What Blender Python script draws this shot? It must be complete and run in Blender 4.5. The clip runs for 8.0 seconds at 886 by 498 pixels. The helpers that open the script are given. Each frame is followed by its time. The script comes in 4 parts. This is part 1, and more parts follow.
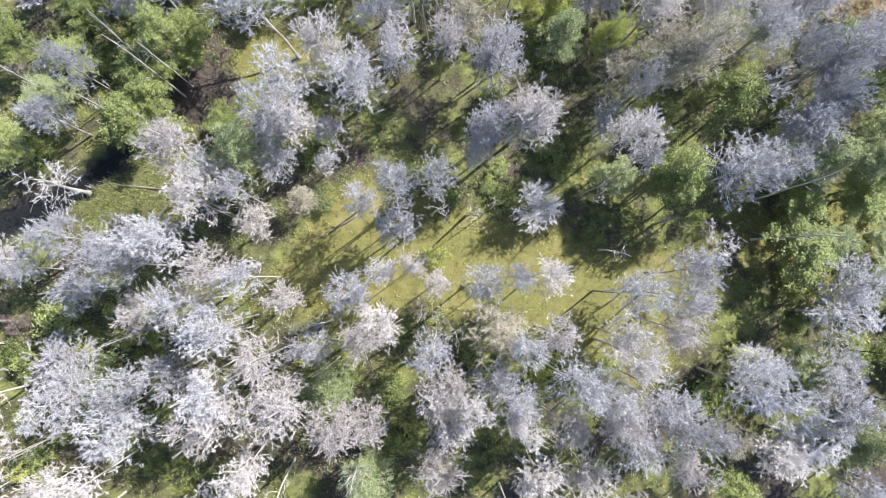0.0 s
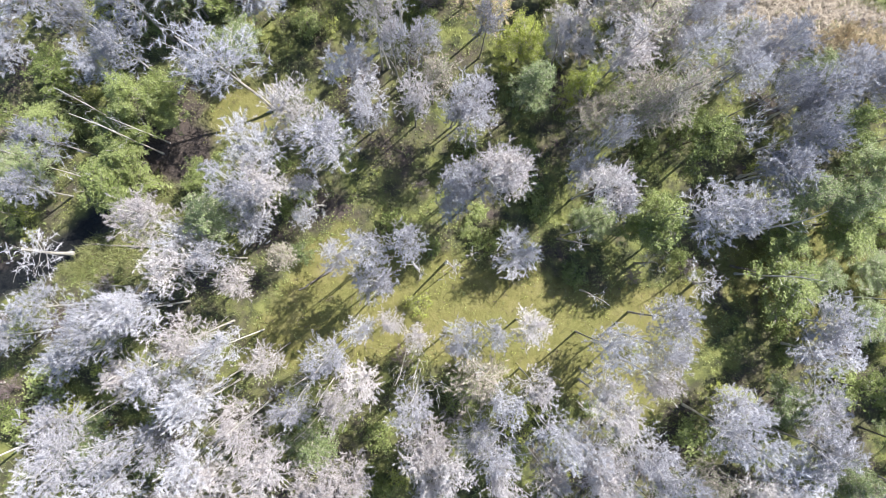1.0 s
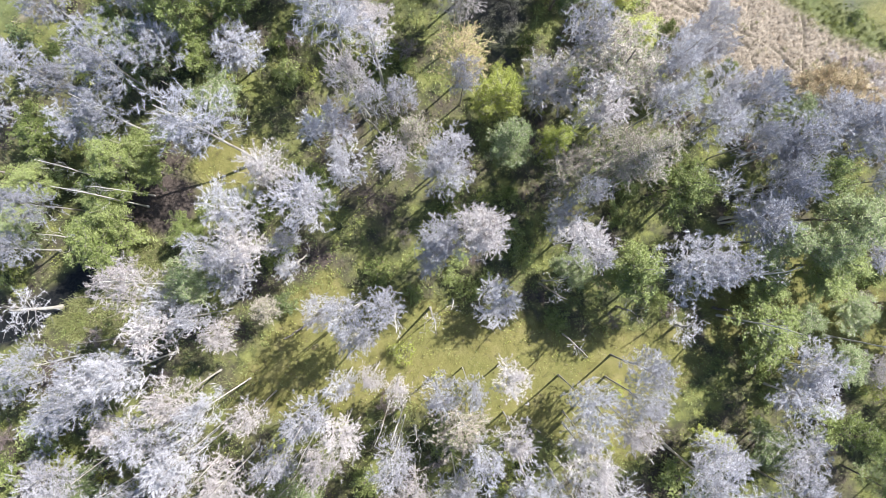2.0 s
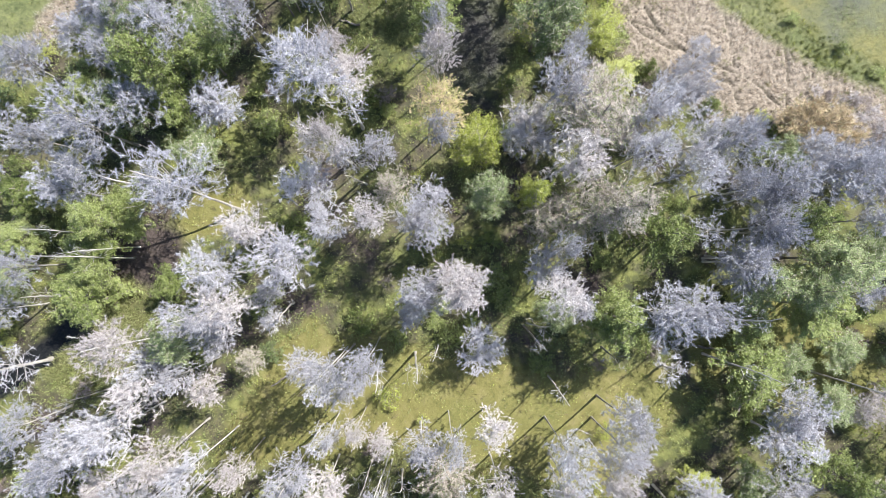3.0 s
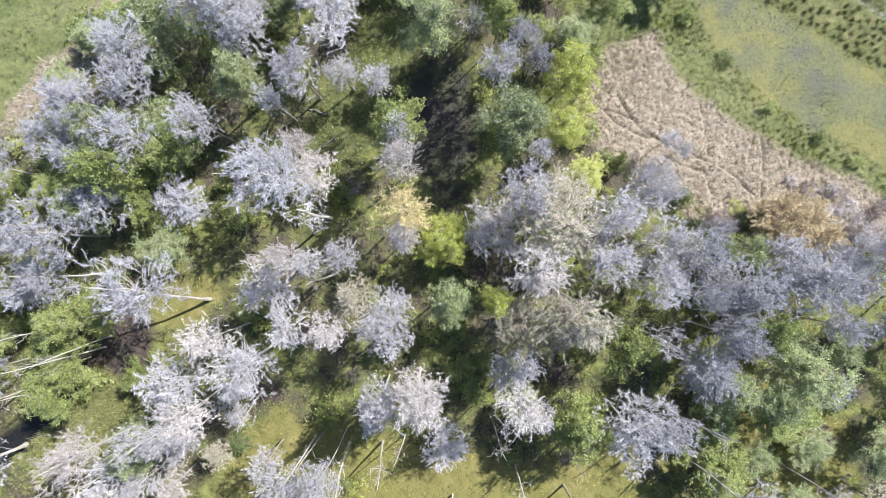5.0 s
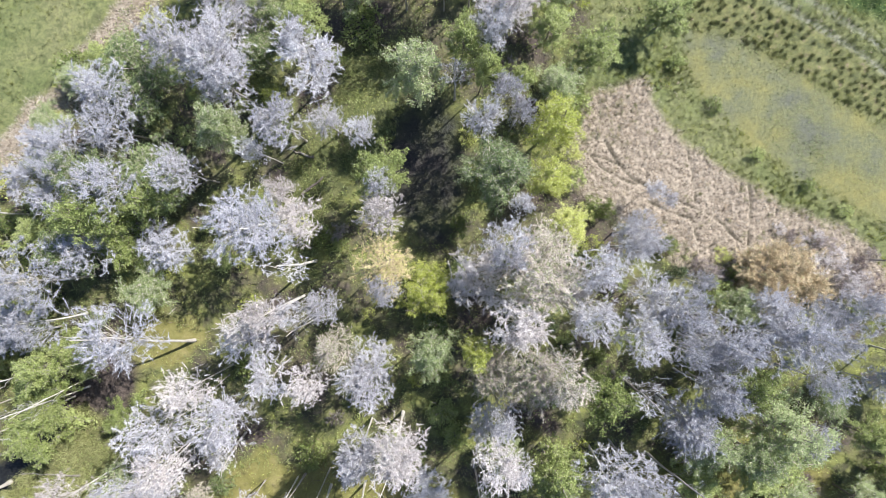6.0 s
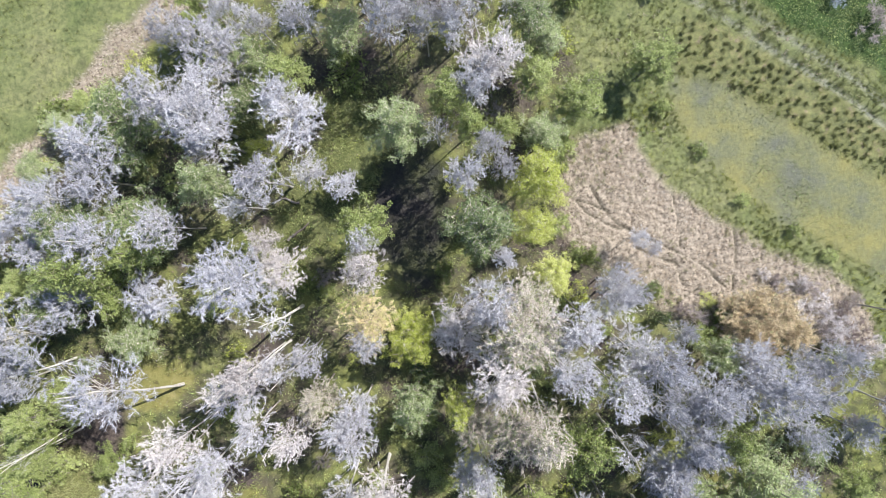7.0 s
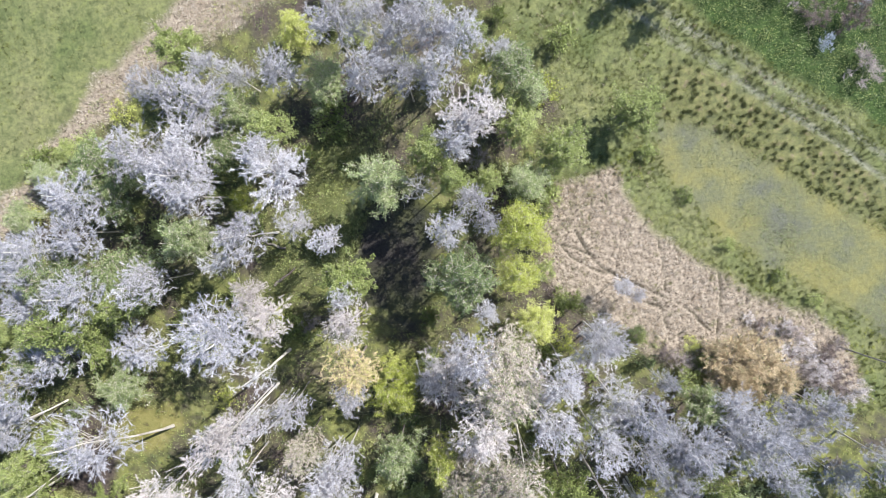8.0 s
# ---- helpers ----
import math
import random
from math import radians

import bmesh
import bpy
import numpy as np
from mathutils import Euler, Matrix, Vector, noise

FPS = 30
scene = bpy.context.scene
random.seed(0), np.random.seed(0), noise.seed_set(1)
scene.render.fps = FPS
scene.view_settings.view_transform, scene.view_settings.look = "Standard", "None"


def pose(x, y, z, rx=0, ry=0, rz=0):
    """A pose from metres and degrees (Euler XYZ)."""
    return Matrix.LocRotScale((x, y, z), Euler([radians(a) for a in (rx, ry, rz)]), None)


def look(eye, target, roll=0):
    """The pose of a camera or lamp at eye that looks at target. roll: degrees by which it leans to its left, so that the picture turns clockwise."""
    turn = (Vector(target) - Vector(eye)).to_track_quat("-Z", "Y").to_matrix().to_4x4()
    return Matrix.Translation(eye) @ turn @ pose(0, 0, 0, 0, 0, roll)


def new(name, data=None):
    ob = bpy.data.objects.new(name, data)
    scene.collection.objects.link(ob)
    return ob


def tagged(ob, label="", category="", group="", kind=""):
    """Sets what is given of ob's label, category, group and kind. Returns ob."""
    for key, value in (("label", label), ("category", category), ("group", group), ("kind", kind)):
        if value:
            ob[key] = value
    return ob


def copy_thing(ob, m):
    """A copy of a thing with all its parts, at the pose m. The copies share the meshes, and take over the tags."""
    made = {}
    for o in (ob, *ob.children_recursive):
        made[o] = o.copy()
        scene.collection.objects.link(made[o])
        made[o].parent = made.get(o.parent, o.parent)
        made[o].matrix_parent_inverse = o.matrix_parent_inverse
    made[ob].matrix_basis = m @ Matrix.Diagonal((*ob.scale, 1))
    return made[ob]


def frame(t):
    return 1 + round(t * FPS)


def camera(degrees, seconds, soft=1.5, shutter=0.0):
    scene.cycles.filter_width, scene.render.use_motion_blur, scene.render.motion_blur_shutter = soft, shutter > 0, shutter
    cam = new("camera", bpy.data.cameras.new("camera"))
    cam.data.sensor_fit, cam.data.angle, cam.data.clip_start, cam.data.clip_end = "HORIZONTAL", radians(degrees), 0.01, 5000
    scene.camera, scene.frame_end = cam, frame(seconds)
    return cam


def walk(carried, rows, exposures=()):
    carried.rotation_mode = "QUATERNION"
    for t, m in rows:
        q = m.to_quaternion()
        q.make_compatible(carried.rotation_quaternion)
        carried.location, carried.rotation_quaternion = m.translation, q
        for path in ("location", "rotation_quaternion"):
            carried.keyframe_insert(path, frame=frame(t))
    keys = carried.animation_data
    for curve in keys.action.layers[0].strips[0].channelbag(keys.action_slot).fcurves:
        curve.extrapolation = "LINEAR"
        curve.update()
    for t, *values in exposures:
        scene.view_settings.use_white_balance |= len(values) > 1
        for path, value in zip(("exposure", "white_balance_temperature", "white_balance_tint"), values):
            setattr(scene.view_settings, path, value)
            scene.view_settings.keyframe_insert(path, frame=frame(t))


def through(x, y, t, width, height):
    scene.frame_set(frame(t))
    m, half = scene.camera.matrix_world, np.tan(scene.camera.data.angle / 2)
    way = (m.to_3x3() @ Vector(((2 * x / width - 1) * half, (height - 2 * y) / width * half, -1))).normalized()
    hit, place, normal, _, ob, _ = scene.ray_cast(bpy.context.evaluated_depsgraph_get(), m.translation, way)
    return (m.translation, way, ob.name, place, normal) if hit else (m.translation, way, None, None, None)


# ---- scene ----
cam = camera(82, 8.0, 0.45)
PATH = [
    (0, pose(-9.255, -0.324, 47.321, 2.974, -3.752, -4.073)),
    (0.5, pose(-7.779, 2.228, 47.532, 2.427, -3.253, -5.089)),
    (1, pose(-6.393, 4.840, 47.834, 1.798, -2.891, -5.945)),
    (1.5, pose(-5.149, 7.320, 48.158, 1.329, -2.679, -6.344)),
    (1.7, pose(-4.588, 8.230, 48.340, 1.272, -2.537, -6.376)),
    (2.8, pose(-1.612, 13.206, 48.820, 0.574, -1.779, -7.820)),
    (3, pose(-1.053, 14.082, 48.870, 0.515, -1.651, -7.814)),
    (3.5, pose(0.212, 16.395, 48.992, 0.142, -1.447, -7.828)),
    (4, pose(1.510, 18.777, 48.982, -0.296, -1.209, -7.754)),
    (4.5, pose(2.758, 21.093, 48.967, -0.695, -1.009, -7.697)),
    (4.7, pose(3.327, 22.111, 48.936, -0.959, -0.846, -7.635)),
    (5.8, pose(5.883, 26.669, 48.708, -1.047, -0.519, -6.725)),
    (6, pose(6.389, 27.700, 48.701, -1.351, -0.369, -6.693)),
    (6.5, pose(7.447, 30.315, 48.746, -2.024, -0.302, -6.819)),
    (7, pose(8.564, 32.785, 48.767, -2.507, -0.165, -6.773)),
    (7.5, pose(9.780, 35.364, 48.777, -3.170, 0.079, -6.839)),
    (8, pose(10.890, 37.825, 48.728, -3.680, 0.191, -6.900)),
]
walk(cam, PATH, [(0, 1.08), (4, 1.03), (8, 0.95)])

world = bpy.data.worlds.new("sky")
scene.world = world
world.use_nodes = True
SUN_AZIMUTH, SUN_HEIGHT = 56, 43
sky = world.node_tree.nodes.new("ShaderNodeTexSky")
sky.sky_type, sky.sun_disc = "NISHITA", False
sky.ozone_density, sky.dust_density = 3.0, 0.6
sky.sun_elevation, sky.sun_rotation = radians(SUN_HEIGHT), radians(SUN_AZIMUTH)
world.node_tree.links.new(sky.outputs[0], world.node_tree.nodes["Background"].inputs[0])
world.node_tree.nodes["Background"].inputs[1].default_value = 0.098
sun = new("sun", bpy.data.lights.new("sun", "SUN"))
sun.data.energy, sun.data.angle, sun.data.color = 4.8, radians(0.5), (1.0, 0.985, 0.955)
sun.matrix_world = look((math.sin(radians(SUN_AZIMUTH)) * 60, math.cos(radians(SUN_AZIMUTH)) * 60, 60 * math.tan(radians(SUN_HEIGHT))), (0, 0, 0))

# ---- materials ----


def node(tree, kind, **values):
    n = tree.nodes.new(kind)
    for key, value in values.items():
        n.inputs[key.replace("_", " ")].default_value = value
    return n


def blank(name, roughness=0.85, specular=0.25):
    mat = bpy.data.materials.new(name)
    mat.use_nodes = True
    tree = mat.node_tree
    shader = tree.nodes["Principled BSDF"]
    shader.inputs["Roughness"].default_value = roughness
    shader.inputs["Specular IOR Level"].default_value = specular
    return mat, tree, shader


def ramp(tree, factor, stops):
    n = tree.nodes.new("ShaderNodeValToRGB")
    while len(n.color_ramp.elements) < len(stops):
        n.color_ramp.elements.new(0.5)
    for e, (at, colour) in zip(n.color_ramp.elements, stops):
        e.position, e.color = at, (*colour, 1)
    tree.links.new(factor, n.inputs["Fac"])
    return n.outputs["Color"]


def mixed(tree, factor, a, b, mode="MIX"):
    n = tree.nodes.new("ShaderNodeMix")
    n.data_type, n.blend_type = "RGBA", mode
    for socket, value in ((n.inputs[0], factor), (n.inputs[6], a), (n.inputs[7], b)):
        if hasattr(value, "is_linked"):
            tree.links.new(value, socket)
        else:
            socket.default_value = value if isinstance(value, (int, float)) else (*value, 1)
    return n.outputs[2]


def noise_of(tree, scale, detail=4.0, rough=0.6, vector=None):
    n = node(tree, "ShaderNodeTexNoise", Scale=scale, Detail=detail, Roughness=rough)
    if vector is None:
        vector = tree.nodes.new("ShaderNodeTexCoord").outputs["Object"]
    tree.links.new(vector, n.inputs["Vector"])
    return n.outputs["Fac"]


def varied(name, stops, roughness=0.85, scale=2.5, grain=30.0, island=False, through=0.0, tint=None, hold=0.5):
    """Colours that change from object to object, from piece to piece and along the surface."""
    mat, tree, shader = blank(name, roughness)
    info = tree.nodes.new("ShaderNodeObjectInfo").outputs["Random"]
    add = tree.nodes.new("ShaderNodeMath")
    add.operation = "ADD"
    noise_fac = noise_of(tree, scale)
    scaled = tree.nodes.new("ShaderNodeMath")
    scaled.operation = "MULTIPLY_ADD"
    tree.links.new(info, scaled.inputs[0])
    scaled.inputs[1].default_value, scaled.inputs[2].default_value = hold, -hold / 2
    tree.links.new(noise_fac, add.inputs[0])
    tree.links.new(scaled.outputs[0], add.inputs[1])
    factor = add.outputs[0]
    if island:
        geo = tree.nodes.new("ShaderNodeNewGeometry").outputs["Random Per Island"]
        more = tree.nodes.new("ShaderNodeMath")
        more.operation = "MULTIPLY_ADD"
        tree.links.new(geo, more.inputs[0])
        more.inputs[1].default_value = 0.5
        more.inputs[2].default_value = -0.25
        total = tree.nodes.new("ShaderNodeMath")
        total.operation = "ADD"
        tree.links.new(factor, total.inputs[0])
        tree.links.new(more.outputs[0], total.inputs[1])
        factor = total.outputs[0]
    colour = ramp(tree, factor, stops)
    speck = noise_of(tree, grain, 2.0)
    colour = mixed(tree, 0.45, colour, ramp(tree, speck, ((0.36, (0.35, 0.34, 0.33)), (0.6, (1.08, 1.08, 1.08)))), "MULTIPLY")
    tree.links.new(colour, shader.inputs["Base Color"])
    if through:
        lucent = tree.nodes.new("ShaderNodeBsdfTranslucent")
        tree.links.new(colour, lucent.inputs["Color"])
        blend = tree.nodes.new("ShaderNodeMixShader")
        blend.inputs[0].default_value = through
        tree.links.new(shader.outputs[0], blend.inputs[1])
        tree.links.new(lucent.outputs[0], blend.inputs[2])
        tree.links.new(blend.outputs[0], tree.nodes["Material Output"].inputs["Surface"])
    return mat


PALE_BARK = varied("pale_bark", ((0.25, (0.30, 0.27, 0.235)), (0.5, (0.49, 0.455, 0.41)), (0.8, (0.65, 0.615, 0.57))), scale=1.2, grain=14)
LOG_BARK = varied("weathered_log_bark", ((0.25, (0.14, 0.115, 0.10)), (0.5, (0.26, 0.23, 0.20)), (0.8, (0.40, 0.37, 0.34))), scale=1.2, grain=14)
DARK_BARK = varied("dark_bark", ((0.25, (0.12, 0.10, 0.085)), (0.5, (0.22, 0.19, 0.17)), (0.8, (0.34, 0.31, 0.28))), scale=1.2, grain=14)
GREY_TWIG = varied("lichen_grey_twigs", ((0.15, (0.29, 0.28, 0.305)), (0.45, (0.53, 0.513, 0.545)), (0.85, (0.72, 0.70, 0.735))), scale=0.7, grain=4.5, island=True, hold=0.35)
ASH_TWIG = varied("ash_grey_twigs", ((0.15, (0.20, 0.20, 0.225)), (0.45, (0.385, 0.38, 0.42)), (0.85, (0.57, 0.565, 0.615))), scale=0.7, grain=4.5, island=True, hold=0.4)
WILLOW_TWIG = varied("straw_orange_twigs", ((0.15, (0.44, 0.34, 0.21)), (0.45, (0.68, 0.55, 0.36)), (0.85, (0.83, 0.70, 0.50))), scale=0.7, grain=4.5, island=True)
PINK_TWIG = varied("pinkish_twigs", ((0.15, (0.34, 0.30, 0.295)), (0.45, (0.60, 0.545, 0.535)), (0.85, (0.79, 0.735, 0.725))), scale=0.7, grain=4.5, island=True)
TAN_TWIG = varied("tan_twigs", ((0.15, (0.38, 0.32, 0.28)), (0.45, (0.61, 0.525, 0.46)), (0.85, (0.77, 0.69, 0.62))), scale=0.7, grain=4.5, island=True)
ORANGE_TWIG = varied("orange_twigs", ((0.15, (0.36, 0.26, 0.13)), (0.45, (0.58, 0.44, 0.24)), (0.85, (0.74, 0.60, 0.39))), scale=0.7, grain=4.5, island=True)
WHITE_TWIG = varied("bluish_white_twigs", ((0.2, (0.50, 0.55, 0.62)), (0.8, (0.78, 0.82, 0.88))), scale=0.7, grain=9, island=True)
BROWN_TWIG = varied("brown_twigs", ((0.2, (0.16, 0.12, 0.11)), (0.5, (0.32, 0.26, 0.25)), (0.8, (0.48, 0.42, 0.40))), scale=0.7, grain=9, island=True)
GREEN_LEAF = varied("green_leaves", ((0.15, (0.13, 0.165, 0.05)), (0.45, (0.29, 0.345, 0.11)), (0.8, (0.45, 0.50, 0.20))), 0.55, 0.8, 6, True, 0.3)
OLIVE_LEAF = varied("grey_green_leaves", ((0.15, (0.15, 0.20, 0.09)), (0.45, (0.295, 0.355, 0.155)), (0.8, (0.45, 0.51, 0.26))), 0.65, 0.8, 6, True, 0.3)
YELLOW_LEAF = varied("yellow_green_leaves", ((0.15, (0.30, 0.34, 0.06)), (0.45, (0.50, 0.54, 0.13)), (0.8, (0.66, 0.68, 0.24))), 0.55, 0.8, 6, True, 0.3)
DARK_LEAF = varied("dark_green_leaves", ((0.15, (0.06, 0.085, 0.04)), (0.45, (0.13, 0.17, 0.07)), (0.8, (0.23, 0.28, 0.12))), 0.5, 0.8, 6, True, 0.25)
STRAW = varied("dry_straw", ((0.15, (0.46, 0.375, 0.29)), (0.45, (0.70, 0.60, 0.49)), (0.8, (0.85, 0.775, 0.68))), 0.8, 0.5, 8, True, 0.35)
GRASS = varied("meadow_grass", ((0.2, (0.16, 0.19, 0.06)), (0.5, (0.315, 0.34, 0.13)), (0.8, (0.47, 0.475, 0.23))), 0.7, 0.4, 8, True, 0.4)
DARK_GRASS = varied("dark_sedge", ((0.2, (0.07, 0.08, 0.035)), (0.5, (0.14, 0.16, 0.065)), (0.8, (0.24, 0.25, 0.12))), 0.7, 0.4, 8, True, 0.2)
LITTER = varied("dead_leaves_and_sticks", ((0.2, (0.08, 0.06, 0.045)), (0.5, (0.20, 0.155, 0.115)), (0.8, (0.36, 0.30, 0.24))), 0.85, 0.5, 8, True, 0.1)

# ---- places ----
TAN_FIELD = ((21.8, 39.4), (27.3, 40.3), (29.2, 35.8), (34.2, 30.8), (39.3, 26.9), (45.6, 23.9), (47.6, 21.5), (49.6, 15.6), (46.6, 15.4), (42.5, 18.3), (38.9, 19.5), (35.1, 19.4), (30.8, 21.2), (26.7, 24.2), (23.6, 26.6), (20.2, 29.1), (18.6, 32.0), (19.6, 35.7))
WET_MEADOW = ((32.3, 45.0), (39.0, 42.6), (46.0, 36.4), (52.5, 31.9), (90, 5), (80, -10), (51.8, 21.0), (47.3, 24.6), (38.0, 31.4), (32.6, 37.5), (30.9, 41.5))
SEDGE_BAND = ((33.4, 50.6), (38.6, 47.8), (45.6, 42.6), (53.2, 36.2), (90, 10), (88, 2), (52.5, 31.9), (46.0, 36.4), (38.9, 42.1), (33.0, 45.0))
TRACK = ((20.0, 64.0), (28.0, 57.5), (32.1, 54.4), (34.5, 52.1), (39.0, 48.9), (43.4, 45.2), (47.5, 42.1), (52.9, 37.2), (70.0, 21.0))
THICKET = ((33.0, 58.0), (35.8, 54.6), (40.2, 50.6), (44.6, 47.0), (53.1, 41.2), (80, 18), (120, 60), (60, 120), (20, 80))
OPEN_EAST = ((18.1, 57.1), (20.2, 51.7), (22.9, 47.1), (21.5, 42.4), (20.5, 36.0), (20.5, 30.0), (26.7, 25.2), (30.8, 22.2), (38, 20.5), (45.5, 16.4), (50.5, 14.2), (90, -20), (140, -20), (140, 140), (15, 140), (15.5, 66))
WEST_MEADOW = ((-3.0, 64.0), (-7.9, 60.3), (-10.8, 59.1), (-15.5, 56.6), (-21.6, 52.1), (-25.6, 47.8), (-29.3, 45.0), (-33.5, 41.0), (-38.0, 37.2), (-46, 30), (-60, 22), (-140, 20), (-140, 140), (5, 140), (1, 75))
WEST_STRAW = ((0.6, 63.0), (-0.6, 60.4), (-7.1, 57.9), (-14.6, 54.4), (-19.0, 50.8), (-23.6, 46.1), (-30.5, 41.0), (-36, 37.2), (-44, 30), (-58, 21), (-60, 22.4), (-45, 31), (-37, 38.2), (-29, 47), (-21.6, 54), (-12, 61), (-3, 66))
CLEARING = ((4.3, 47.6), (1.1, 46.4), (-1.6, 42.2), (-3.2, 40.0), (-5.3, 36.7), (-7.5, 34.8), (-8.8, 31.4), (-6.2, 30.2), (-1.8, 34.1), (1.9, 35.8), (3.2, 39.5), (6.1, 43.1))
POND_NORTH = ((-16.9, 7.0), (-12.8, 9.1), (-7.7, 7.2), (-1.5, 4.8), (5.8, 2.5), (11.6, 0.8), (19.5, 1.2), (22.7, -3.1), (16.6, -8.2), (13.7, -12.2), (9.0, -10.7), (4.9, -7.8), (-1.5, -6.8), (-7.5, -3.1), (-15.9, -4.6), (-22.9, -2.8), (-20.3, 2.8))
POND_WEST = ((-20.7, 24.0), (-16.6, 21.3), (-19.4, 18.2), (-24.5, 17.6), (-25.0, 21.0))
POND_EAST = ((19.0, 5.0), (27.0, 4.5), (36.0, 6.5), (44.0, 2.0), (42.0, -8.0), (30.0, -9.0), (24.0, -5.0))
PATHS = (((23.1, 34.9), (23.9, 33.1), (24.5, 32.0), (25.4, 31.0), (26.3, 30.4), (27.5, 29.5), (28.8, 28.9), (30.0, 28.1), (31.8, 27.1), (32.8, 26.3), (33.6, 25.7), (34.2, 24.7), (35.0, 23.8)), ((21.6, 33.7), (22.4, 32.5), (23.5, 31.7), (24.7, 30.9), (25.6, 30.5)), ((30.8, 33.3), (31.0, 31.9), (31.1, 30.3), (31.2, 29.1), (31.0, 28.2)), ((36.3, 29.3), (36.4, 27.8), (36.2, 25.9), (35.9, 24.8), (35.7, 23.5)), ((30.3, 27.0), (30.8, 25.2), (31.1, 23.3), (32.4, 23.9)), ((26.5, 28.8), (28.1, 27.8), (29.9, 26.9), (31.1, 26.5)), ((20.6, 34.3), (23.2, 33.1), (24.6, 32.3)))
GROVE_SHADE = ((1.5, 35.0), (4.0, 40.0), (7.5, 41.5), (9.6, 39.4), (9.8, 33.8), (6.8, 27.0), (4.2, 28.0), (0.2, 33.6))
DITCH = ((-60.0, 1.0), (-45.0, 8.4), (-40.5, 10.0), (-38.2, 11.5), (-35.0, 13.2), (-31.4, 14.7), (-31.8, 12.9), (-35.1, 10.1), (-38.0, 8.2), (-42.0, 6.4), (-46.0, 4.2), (-60.0, -2.5))
BANK = ((-31.2, 14.6), (-29.2, 15.4), (-26.4, 12.6), (-26.6, 9.0), (-30.0, 6.2), (-36.0, 6.4), (-38.6, 8.0), (-35.1, 10.1), (-31.8, 12.9))
BARE = ((-29.3, 20.9), (-23.6, 19.8), (-23.4, 17.1), (-25.9, 14.2), (-30.1, 14.8), (-31.9, 17.7))
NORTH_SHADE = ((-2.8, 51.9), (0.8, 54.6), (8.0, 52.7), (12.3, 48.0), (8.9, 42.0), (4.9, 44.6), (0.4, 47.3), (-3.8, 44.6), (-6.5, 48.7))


def away(points, outline):
    """Distances of points from an outline, negative inside it."""
    p = np.asarray(points, float)
    ring = np.asarray(outline, float)
    best = np.full(len(p), 1e9)
    inside = np.zeros(len(p), bool)
    for a, b in zip(ring, np.roll(ring, -1, 0)):
        d = b - a
        k = np.clip(((p - a) @ d) / (d @ d), 0, 1)
        best = np.minimum(best, np.hypot(*(p - a - k[:, None] * d).T))
        cross = (a[1] > p[:, 1]) != (b[1] > p[:, 1])
        with np.errstate(divide="ignore", invalid="ignore"):
            inside ^= cross & (p[:, 0] < (b[0] - a[0]) * (p[:, 1] - a[1]) / (b[1] - a[1]) + a[0])
    return np.where(inside, -best, best)


def along(points, line):
    """Distances of points from an open line."""
    p = np.asarray(points, float)
    best = np.full(len(p), 1e9)
    for a, b in zip(np.asarray(line, float)[:-1], np.asarray(line, float)[1:]):
        d = b - a
        k = np.clip(((p - a) @ d) / (d @ d), 0, 1)
        best = np.minimum(best, np.hypot(*(p - a - k[:, None] * d).T))
    return best


def wavy(points, scale, seed=0.0):
    """Smooth noise of about -1 to 1."""
    return np.array([noise.fractal(Vector((x / scale + seed, y / scale, seed)), 1.0, 2.0, 3) for x, y in points])


def weight(distance, soft):
    k = np.clip(0.5 - distance / (2 * soft), 0, 1)
    return k * k * (3 - 2 * k)


def mesh_of(name, verts, faces):
    me = bpy.data.meshes.new(name)
    me.from_pydata(np.asarray(verts).tolist(), [], [list(map(int, f)) for f in faces])
    return me


# ---- ground ----
far = np.array([70, 85, 110, 150, 220, 350, 600, 1000, 2000.0])
step = np.concatenate([np.arange(-62, 17, 0.5), np.arange(17, 52, 0.16), np.arange(52, 66.01, 0.5)])
gx = np.concatenate([-far[::-1], step, far])
gy = np.concatenate([-far[::-1] + 15, np.arange(-44, 13, 0.5), np.arange(13, 45, 0.16), np.arange(45, 80.01, 0.5), far + 20])
XX, YY = np.meshgrid(gx, gy, indexing="ij")
flat = np.stack([XX.ravel(), YY.ravel()], 1)
rough3, rough8 = wavy(flat, 3.0), wavy(flat, 9.0, 5.0)
wobble = rough3 * 0.9 + rough8 * 0.9
